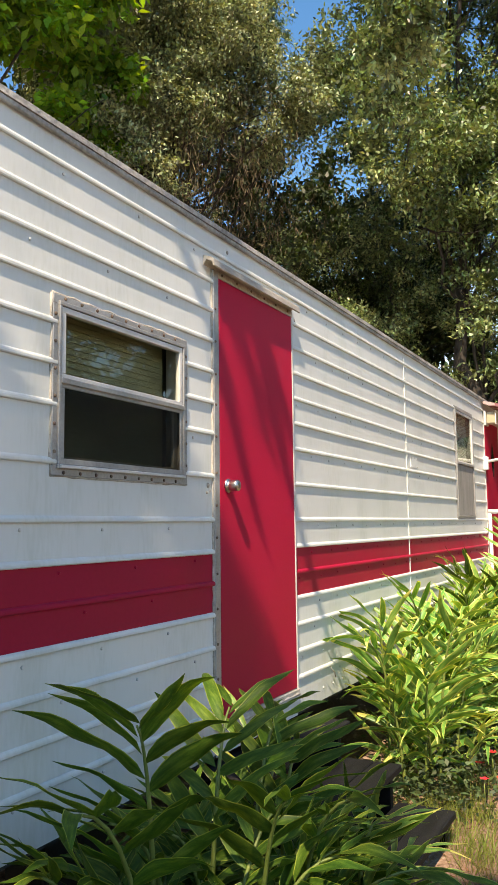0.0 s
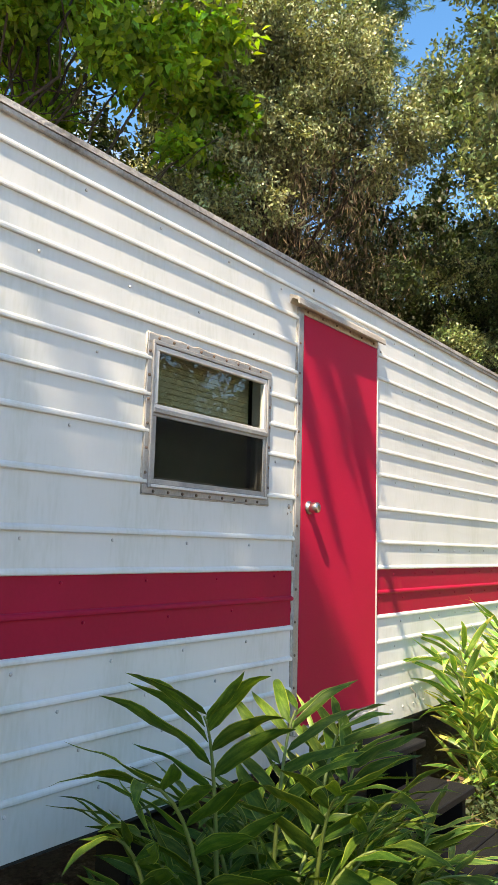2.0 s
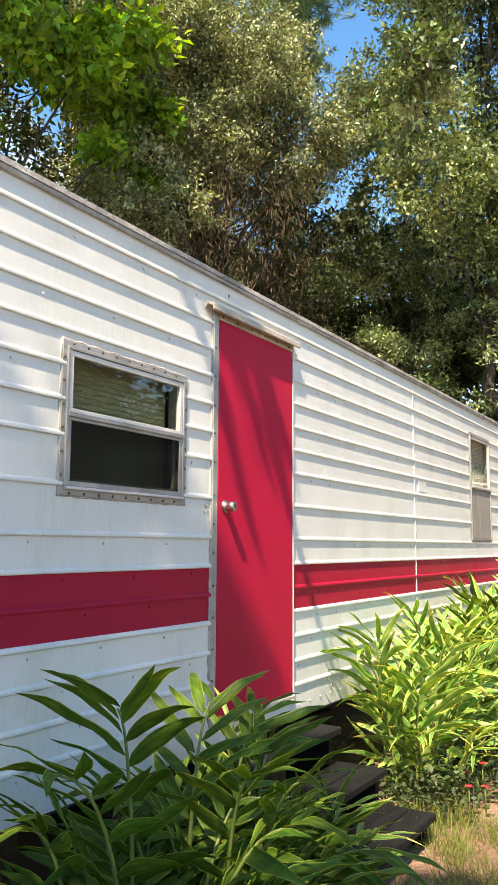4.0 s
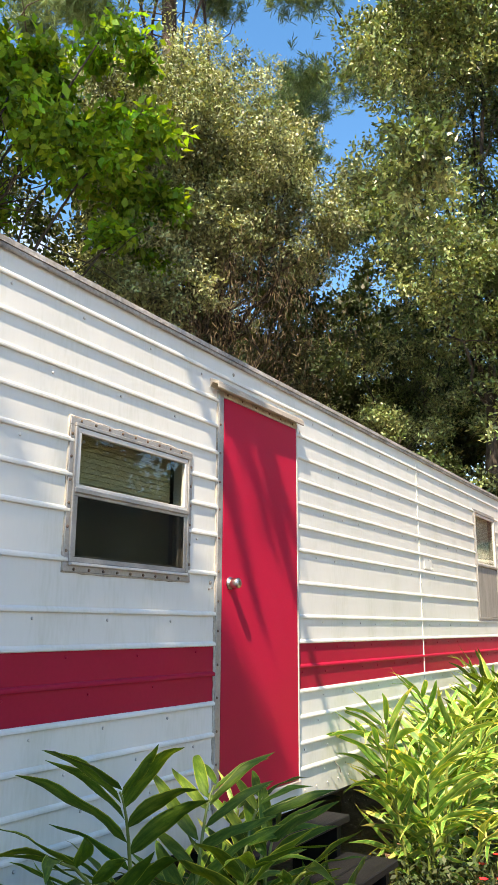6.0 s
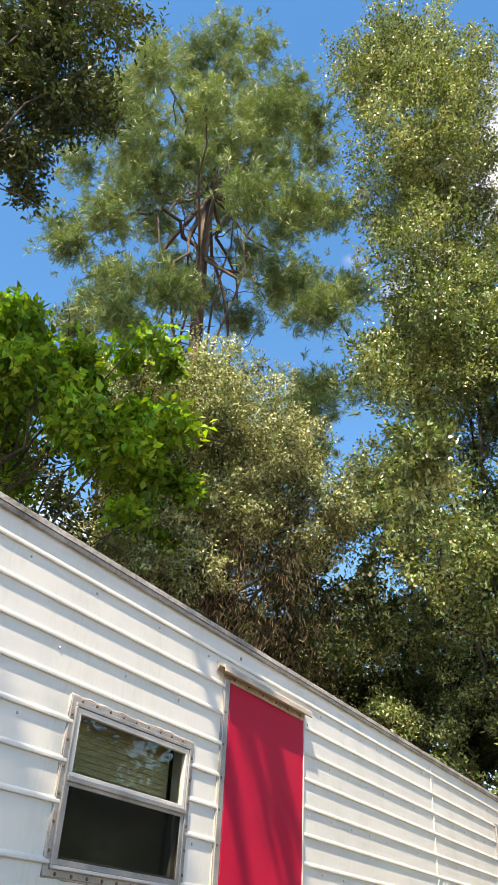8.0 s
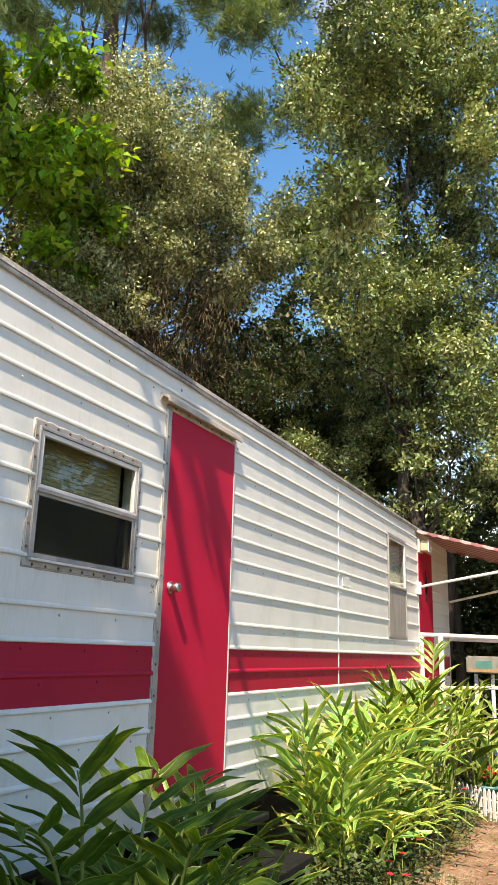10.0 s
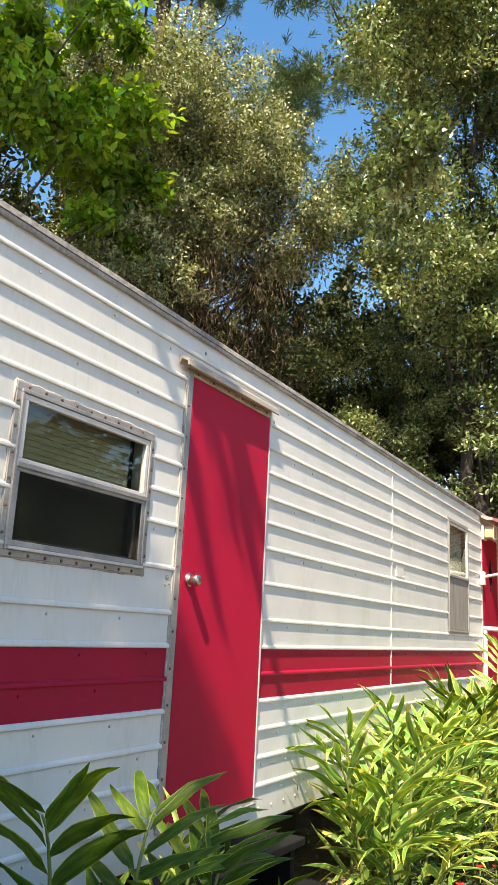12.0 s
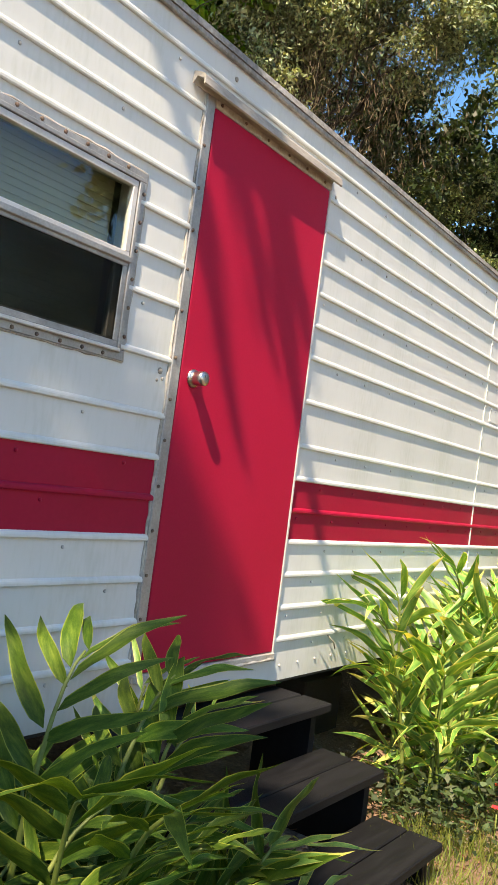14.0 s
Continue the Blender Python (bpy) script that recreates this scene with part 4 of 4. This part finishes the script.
def woodland():
    """Far woods closing the view all round."""
    rg = random.Random(77)
    blobs = []
    for k in range(250):
        a = radians(-14 + 100 * k / 249)
        d = rg.uniform(15, 24)
        s = rg.uniform(1.3, 2.0)
        if k % 2 == 0 and 20.5 < math.degrees(a) < 24.0:
            continue
        blobs.append((-3 + d * math.cos(a), -2 + d * math.sin(a), rg.uniform(0.5, 6.0) if k % 2 else rg.uniform(5, 12), s, s, s * 1.2, s * s))
    for k in range(130):
        s = rg.uniform(0.8, 1.3)
        x = rg.uniform(10.5, 17)
        blobs.append((x, rg.uniform(-3.4, 2.4) * x / 13, rg.uniform(0.2, 5.5), s, s, s, s * s * 3.5))
    for k in range(95):
        s = rg.uniform(0.9, 1.3)
        blobs.append((rg.uniform(7.0, 14.0), rg.uniform(6.8, 10.5), rg.uniform(2.0, 8.2), s, s, s, s * s * 1.6))
    for k in range(70):
        s = rg.uniform(0.7, 1.05)
        x = rg.uniform(8.6, 12.5)
        f = math.tan(radians(rg.uniform(20.5, 36)))
        blobs.append((x, -2 + (x + 3) * f, rg.uniform(2.6, 6.8), s, s, s, s * s * 1.8))
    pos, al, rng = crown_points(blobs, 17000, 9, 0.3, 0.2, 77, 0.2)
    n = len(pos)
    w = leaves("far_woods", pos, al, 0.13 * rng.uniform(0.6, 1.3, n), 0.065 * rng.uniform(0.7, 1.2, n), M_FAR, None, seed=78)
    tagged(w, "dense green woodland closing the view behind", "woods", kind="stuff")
    blobs = []
    for k in range(120):
        a = radians(13 + 27 * ((k * 0.618) % 1))
        d = rg.uniform(15.5, 19)
        e = rg.uniform(2, 28) if math.degrees(a) > 25.5 else rg.uniform(2, 22)
        s = rg.uniform(0.8, 1.2)
        blobs.append((-3 + d * math.cos(a), -2 + d * math.sin(a), 1.45 + d * math.tan(radians(e)), s, s, s, s * s))
    for k in range(64):
        a, d, s = radians(35 + 30 * ((k * 0.618) % 1)), rg.uniform(12.5, 15.5), rg.uniform(0.7, 1.0)
        blobs.append((-3 + d * math.cos(a), -2 + d * math.sin(a), 1.45 + d * math.tan(radians(rg.uniform(14, 33))), s, s, s, s * s))
    for k in range(9):
        a, d, s = radians(rg.uniform(20.5, 25.5)), rg.uniform(15, 18), rg.uniform(0.5, 0.8)
        blobs.append((-3 + d * math.cos(a), -2 + d * math.sin(a), 1.45 + d * math.tan(radians(rg.uniform(22, 29))), s, s, s, s * s))
    for k in range(46):
        s = rg.uniform(0.7, 1.0)
        blobs.append((rg.uniform(12, 15), -4.5 + 7.5 * ((k * 0.618) % 1), rg.uniform(0.2, 4.2), s, s, s, s * s * 2.2))
    # thicket whose deep shade is carried by the dark leaf colour
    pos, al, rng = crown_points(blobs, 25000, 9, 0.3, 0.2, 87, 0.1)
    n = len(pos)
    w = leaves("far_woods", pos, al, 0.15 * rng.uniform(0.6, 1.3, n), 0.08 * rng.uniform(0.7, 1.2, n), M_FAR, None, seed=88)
    tagged(w, "thicket deep in the woods behind the home, leaves coloured dark for shade", "woods", kind="stuff")
    blobs = []
    for k in range(150):
        a = radians(90 + 250 * ((k * 0.618) % 1))
        d = rg.uniform(12, 18)
        s = rg.uniform(1.8, 2.8)
        tall = 2.5
        blobs.append((-1 + d * math.cos(a), -2 + d * math.sin(a), rg.uniform(0.5, tall), s, s, s * 1.2, s * s))
    for k in range(34):
        a = radians(319 + 24 * ((k * 0.618) % 1))
        d = rg.uniform(12, 16)
        blobs.append((-1 + d * math.cos(a), -2 + d * math.sin(a), rg.uniform(0.5, 10.5), 1.8, 1.8, 2.0, 16.0))
    pos, al, rng = crown_points(blobs, 8000, 8, 0.4, 0.2, 79, 0.2)
    n = len(pos)
    w = leaves("far_woods", pos, al, 0.30 * rng.uniform(0.6, 1.3, n), 0.16 * rng.uniform(0.7, 1.2, n), M_FAR, None, seed=80)
    tagged(w, "woodland on the far side of the yard", "woods", kind="stuff")
    b = bmesh.new()
    for k in range(60):
        a = radians(-12 + 92 * k / 59)
        d = rg.uniform(13, 23)
        x, y = -3 + d * math.cos(a), -2 + d * math.sin(a)
        tube([(x, y, -0.1), (x + rg.uniform(-.4, .4), y + rg.uniform(-.4, .4), 3), (x + rg.uniform(-.9, .9), y + rg.uniform(-.9, .9), 5.5)], [0.10, 0.08, 0.04], 6, b)
    w = part("far_trunks", b, M_BARK, None)
    tagged(w, "dark thin trunks standing in the woods", "woods", kind="stuff")


woodland()


# ---- ginger plants ----
def blade(name, length, width, droop, twist, material, seed, margin, rim):
    """A lance-shaped leaf with a folded midrib, a paler margin and a drooping tip, along +x."""
    verts, faces = [], []
    n = 9
    for i in range(n + 1):
        t = i / n
        w = width * 0.5 * math.sin(math.pi * (0.04 + 0.96 * t) ** 0.72) ** 0.75 if 0 < i < n else 0.0015
        x = length * (t - 0.12 * droop * droop * t ** 3)
        z = length * (0.06 * math.sin(t * 2.2) - 0.5 * droop * t * t)
        tw = twist * t + 0.22 * math.sin(t * 8 + seed)
        z += length * 0.012 * math.sin(t * 13 + seed * 2.1)
        sway = length * 0.045 * math.sin(t * 3 + seed * 1.7)
        for s, lift in ((-1, 0.26), (-1 + rim, 0.20), (0, 0.0), (1 - rim, 0.20), (1, 0.26)):
            yy, zz = s * w, lift * w
            verts.append((x, sway + yy * math.cos(tw) - zz * math.sin(tw), z + yy * math.sin(tw) + zz * math.cos(tw)))
    for i in range(n):
        for j in range(4):
            o = i * 5 + j
            faces.append((o, o + 5, o + 6, o + 1))
    me = mesh(name, verts, faces, material, True)
    me.materials.append(margin)
    me.polygons.foreach_set("material_index", [1 if (k % 4 in (0, 3) and k >= 4) or (margin is M_EDGE_Y and seed % 2 and k >= 4 * (n - 2)) else 0 for k in range(len(faces))])
    return me


def ginger(label, canes, shapes, group="ginger clumps", rise=0.0):
    """canes: (base, tip, number of leaves, leaf length)."""
    bx = sum(c[0][0] for c in canes) / len(canes)
    by = sum(c[0][1] for c in canes) / len(canes)
    t = thing("ginger_plant", (bx, by, 0), label, "plant", group)
    for ci, (base, tip, count, size) in enumerate(canes):
        rg = random.Random(1000 + ci * 7 + int(bx * 100))
        p0, p2 = Vector(base), Vector(tip)
        p1 = Vector((p0.x * 0.75 + p2.x * 0.25, p0.y * 0.75 + p2.y * 0.25, p0.z * 0.15 + p2.z * 0.85 + 0.06))
        curve = lambda s: p0 * (1 - s) ** 2 + p1 * 2 * s * (1 - s) + p2 * s * s
        st = part("stem", tube([curve(k / 9) for k in range(10)], [0.011 - 0.0075 * k / 9 for k in range(10)], 6), M_STEM, t)
        d = (p2 - p0)
        flat = Vector((d.x, d.y, 0))
        if flat.length < 0.05:
            flat = Vector((rg.uniform(-1, 1), rg.uniform(-1, 1), 0))
        sidev = Vector((-flat.y, flat.x, 0)).normalized()
        for k in range(count):
            s = (0.12 if rise else 0.22) + (0.88 if rise else 0.78) * k / (count - 1)
            at = curve(s)
            tan = (curve(min(1, s + 0.03)) - curve(max(0, s - 0.03))).normalized()
            sd = sidev * (1 if k % 2 else -1)
            out = (sd * rg.uniform(0.8, 1.05) + tan * (0.50 + rise * rg.uniform(-0.4, 1.6) + 0.9 * s ** 4) + Vector((rg.uniform(-.12, .12), rg.uniform(-.12, .12), rg.uniform(-.12, .15)))).normalized()
            zax = sidev.cross(tan)
            zax = zax * (1 if zax.z >= 0 else -1) + Vector((rg.uniform(-.25, .25), rg.uniform(-.25, .25), 0.35))
            yax = zax.cross(out).normalized()
            zax = out.cross(yax)
            m = Matrix((out, yax, zax)).transposed().to_4x4()
            sc = size * rg.uniform(0.8, 1.15) * (0.75 + 0.5 * math.sin(math.pi * min(1, s * 0.9)))
            ob = new("leaf", rg.choice(shapes))
            ob.matrix_basis = Matrix.Translation(at) @ m @ Matrix.Diagonal((sc, sc, sc, 1))
            under(ob, st)
    return t


# dark blades are coloured for the shaded clumps, light ones for the sunlit
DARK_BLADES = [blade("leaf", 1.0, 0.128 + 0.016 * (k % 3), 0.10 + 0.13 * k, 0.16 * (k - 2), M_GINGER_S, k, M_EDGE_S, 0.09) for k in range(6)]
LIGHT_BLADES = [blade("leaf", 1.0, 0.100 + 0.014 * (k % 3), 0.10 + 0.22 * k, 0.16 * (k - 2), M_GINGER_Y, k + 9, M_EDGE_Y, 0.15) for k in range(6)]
rg = random.Random(42)


def clump(cx, cy, sx, sy, n, zlo, zhi, lean, count, size, keep=0.22):
    """Canes that rise from an oval patch and arch outwards."""
    out = []
    for k in range(n):
        a, r = k * 2.4, math.sqrt((k + 0.5) / n)
        bx, by = cx + sx * r * math.cos(a), cy + sy * r * math.sin(a)
        le = lean * rg.uniform(0.5, 1.2)
        ty = by + le * 0.9 * math.sin(a)
        out.append(((bx, by, -0.03), (bx + le * math.cos(a), min(ty, -keep), rg.uniform(zlo, zhi)), count, size * rg.uniform(0.85, 1.15)))
    return out


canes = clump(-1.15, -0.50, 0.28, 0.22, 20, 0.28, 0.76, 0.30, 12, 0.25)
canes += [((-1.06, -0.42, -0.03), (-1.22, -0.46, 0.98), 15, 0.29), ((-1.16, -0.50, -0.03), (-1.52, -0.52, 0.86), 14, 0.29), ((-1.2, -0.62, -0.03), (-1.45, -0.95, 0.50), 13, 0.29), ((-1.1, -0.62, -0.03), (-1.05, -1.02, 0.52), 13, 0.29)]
ginger("lush green ginger clump in the shade below the window, leaf colour darkened for it", canes, DARK_BLADES)
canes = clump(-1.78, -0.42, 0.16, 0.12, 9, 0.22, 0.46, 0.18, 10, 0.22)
ginger("small ginger plant at the foot of the home, in the shade-darkened leaf colour", canes, DARK_BLADES)
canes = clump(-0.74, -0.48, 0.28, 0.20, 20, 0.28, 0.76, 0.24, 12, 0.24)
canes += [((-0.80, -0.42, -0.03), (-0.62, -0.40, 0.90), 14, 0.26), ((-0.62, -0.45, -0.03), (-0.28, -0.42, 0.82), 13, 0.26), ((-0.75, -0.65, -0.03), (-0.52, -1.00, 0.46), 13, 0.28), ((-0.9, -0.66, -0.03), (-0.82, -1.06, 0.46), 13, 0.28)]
ginger("lush green ginger clump in the shade by the steps, leaf colour darkened for it", canes, DARK_BLADES)
canes = clump(-0.44, -0.64, 0.14, 0.16, 8, 0.22, 0.50, 0.18, 11, 0.24)
canes += [((-0.42, -0.68, -0.03), (-0.16, -0.84, 0.36), 12, 0.24), ((-0.40, -0.60, -0.03), (-0.20, -0.72, 0.42), 12, 0.24), ((-0.34, -0.30, -0.03), (-0.26, -0.28, 0.74), 11, 0.22), ((-0.28, -0.30, -0.03), (0.04, -0.30, 0.64), 10, 0.20)]
ginger("young ginger shoots with yellowing tips spilling towards the steps", canes, DARK_BLADES[:3] + LIGHT_BLADES[:3])
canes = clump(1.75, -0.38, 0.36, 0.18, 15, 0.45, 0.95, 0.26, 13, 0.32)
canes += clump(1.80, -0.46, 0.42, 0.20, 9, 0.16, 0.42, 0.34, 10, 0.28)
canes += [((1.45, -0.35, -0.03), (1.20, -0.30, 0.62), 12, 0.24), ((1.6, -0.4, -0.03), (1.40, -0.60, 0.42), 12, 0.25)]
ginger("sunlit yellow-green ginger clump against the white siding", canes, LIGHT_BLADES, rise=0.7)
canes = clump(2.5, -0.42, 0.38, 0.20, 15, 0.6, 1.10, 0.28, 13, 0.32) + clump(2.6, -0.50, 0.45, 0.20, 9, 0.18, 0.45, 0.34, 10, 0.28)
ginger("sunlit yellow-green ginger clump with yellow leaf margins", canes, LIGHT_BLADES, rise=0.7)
canes = clump(3.5, -0.48, 0.75, 0.25, 18, 0.7, 1.15, 0.34, 13, 0.28)
canes += [((4.2, -0.45, -0.03), (4.55, -0.42, 1.46), 26, 0.23)]
ginger("green ginger clump growing along the foot of the home", canes, LIGHT_BLADES[:3] + DARK_BLADES[:3], rise=0.5)
canes = clump(4.9, -0.85, 0.35, 0.25, 11, 0.6, 1.05, 0.36, 13, 0.30)
ginger("green ginger clump in front of the porch railing", canes, LIGHT_BLADES[:3] + DARK_BLADES[:3], rise=0.5)


# ---- small planting, litter and grass ----
def grass_patch(name, label, spots, per, hi, material, category, seed):
    """Blades of grass in tufts. spots: (x, y, spread)."""
    rng = np.random.default_rng(seed)
    pos, al = [], []
    for x, y, s in spots:
        m_ = per
        p = np.stack([x + rng.normal(size=m_) * s, y + rng.normal(size=m_) * s, np.full(m_, -0.02)], 1)
        pos.append(p)
        al.append(np.stack([rng.normal(size=m_) * 0.45, rng.normal(size=m_) * 0.45, np.ones(m_)], 1))
    pos, al = np.concatenate(pos), np.concatenate(al)
    n = len(pos)
    ob = leaves(name, pos, al, hi * rng.uniform(0.4, 1.5, n), rng.uniform(0.0022, 0.0048, n), material, None, fold=0.1, seed=seed)
    return tagged(ob, label, category, kind="stuff")


spots = [(rg.uniform(0.75, 1.35), rg.uniform(-1.15, -0.55), 0.05) for _ in range(26)] + [(rg.uniform(-0.3, 0.9), rg.uniform(-1.35, -0.85), 0.06) for _ in range(34)]
grass_patch("grass", "green and straw-coloured grass tufts round the steps", spots, 46, 0.14, M_GRASS, "grass", 61)
spots = [(rg.uniform(0.4, 6.5), rg.uniform(-3.2, -0.55), 0.06) for _ in range(120)] + [(rg.uniform(1.1, 5.0), rg.uniform(-0.9, -0.35), 0.07) for _ in range(70)]
grass_patch("grass", "sparse low grass scattered over the dirt", spots, 46, 0.08, M_GRASS, "grass", 62)
spots = [(rg.uniform(-3, 0.6), rg.uniform(-3.2, -0.9), 0.12) for _ in range(80)]
grass_patch("grass", "short shaded grass by the ginger", spots, 60, 0.11, M_GRASS, "grass", 63)

rng = np.random.default_rng(71)
m_ = 22000
xy = np.stack([rng.uniform(-2.5, 7, m_), rng.uniform(-4, -0.1, m_)], 1)
zz = np.array([ground_height(float(x), float(y)) for x, y in xy]) + 0.004
d_ = np.stack([rng.normal(size=m_), rng.normal(size=m_), rng.normal(size=m_) * 0.12], 1)
tagged(leaves("leaf_litter", np.column_stack([xy, zz]), d_, rng.uniform(0.02, 0.08, m_), rng.uniform(0.002, 0.009, m_), M_LITTER, None, fold=0.15, seed=72), "dry pine needles and fallen leaves", "litter", kind="stuff")
m_ = 7000
xy = np.stack([rng.uniform(1.1, 5.2, m_), rng.normal(size=m_) * 0.19 - 0.50, ], 1)
zz = np.abs(rng.normal(size=m_)) * 0.12
d_ = np.stack([rng.normal(size=m_), rng.normal(size=m_), rng.random(m_) * 0.8], 1)
tagged(leaves("ground_cover", np.column_stack([xy, zz]), d_, rng.uniform(0.03, 0.07, m_), rng.uniform(0.012, 0.028, m_), M_FAR, None, seed=73), "low leafy weeds at the foot of the ginger", "weeds", kind="stuff")


def flower(x, y, z):
    t = thing("red_flower", (x, y, 0), "small red flower on a short stem", "flower", "red flowers")
    part("stem", tube([(x, y, -0.02), (x + 0.004, y, z * 0.5), (x, y, z)], 0.003, 5), M_STEM, t)
    for k in range(5):
        a = k * 2 * math.pi / 5
        u, w = Vector((math.cos(a), math.sin(a), 0.25)), Vector((-math.sin(a), math.cos(a), 0))
        c0 = Vector((x, y, z))
        part("petal", ([c0, c0 + u * 0.014 + w * 0.011 + Vector((0, 0, 0.004)), c0 + u * 0.028, c0 + u * 0.014 - w * 0.011 + Vector((0, 0, 0.004))], [(0, 1, 2, 3)]), M_FLOWER, t)
    return t


for x, y, z in ((1.62, -0.62, 0.10), (1.78, -0.66, 0.12), (1.95, -0.62, 0.08), (1.50, -0.75, 0.07), (2.25, -0.66, 0.11), (2.40, -0.72, 0.09), (3.3, -0.78, 0.30), (1.35, -0.70, 0.10)):
    flower(x, y - 0.10, z + 0.07)

# picket edging and pots
fence = thing("picket_edging", (4.4, -0.75, 0), "low white plastic picket edging round the bed", "fence")
p, q = Vector((4.75, -0.42, 0)), Vector((4.12, -1.06, 0))
for k in range(15):
    c0 = p.lerp(q, k / 14)
    u = (q - p).normalized() * 0.018
    w = Vector((-u.y, u.x, 0)).normalized() * 0.006
    top = 0.25
    ring0 = [(-u, -0.03), (u, -0.03), (u, top - 0.03), (Vector((0, 0, 0)), top), (-u, top - 0.03)]
    v = [c0 + a + w + Vector((0, 0, h)) for a, h in ring0] + [c0 + a - w + Vector((0, 0, h)) for a, h in ring0]
    part("picket", (v, [(0, 1, 2, 3, 4), (9, 8, 7, 6, 5)] + [(i, i + 5, (i + 1) % 5 + 5, (i + 1) % 5) for i in range(5)]), M_PWHITE, fence)
for z in (0.07, 0.16):
    part("rail", tube([p + Vector((0.006, -0.006, z)), q + Vector((0.006, -0.006, z))], 0.008, 6), M_PWHITE, fence)


def pot(x, y, r, h, material, label):
    t = thing("flower_pot", (x, y, 0), label, "flower pot", "flower pots")
    part("pot", lathe([(r * 0.72, -0.01), (r * 0.95, h * 0.85), (r * 1.08, h * 0.86), (r * 1.08, h), (r * 0.93, h), (r * 0.9, h * 0.9)], (x, y, 0)), material, t)
    rr = np.random.default_rng(int(x * 100))
    m_ = 60
    pos = np.column_stack([x + rr.normal(size=m_) * r * 0.5, y + rr.normal(size=m_) * r * 0.5, np.full(m_, h)])
    leaves("foliage", pos, np.column_stack([rr.normal(size=m_), rr.normal(size=m_), np.ones(m_)]), rr.uniform(0.06, 0.14, m_), rr.uniform(0.02, 0.04, m_), M_GINGER_S, t, seed=5, kind="stuff")
    pos[:, 2] += rr.uniform(0.06, 0.14, m_)
    leaves("blooms", pos[:24], rr.normal(size=(24, 3)), rr.uniform(0.03, 0.05, 24), rr.uniform(0.03, 0.05, 24), M_FLOWER, t, seed=6, kind="stuff")
    return t


pot(4.72, -0.86, 0.11, 0.22, M_TEAL, "teal pot of red flowers behind the edging")
pot(4.50, -1.12, 0.11, 0.20, M_TERRA, "terracotta pot of red flowers beside the edging")
pot(4.95, -1.15, 0.10, 0.24, M_TERRA, "terracotta pot of red flowers by the porch")
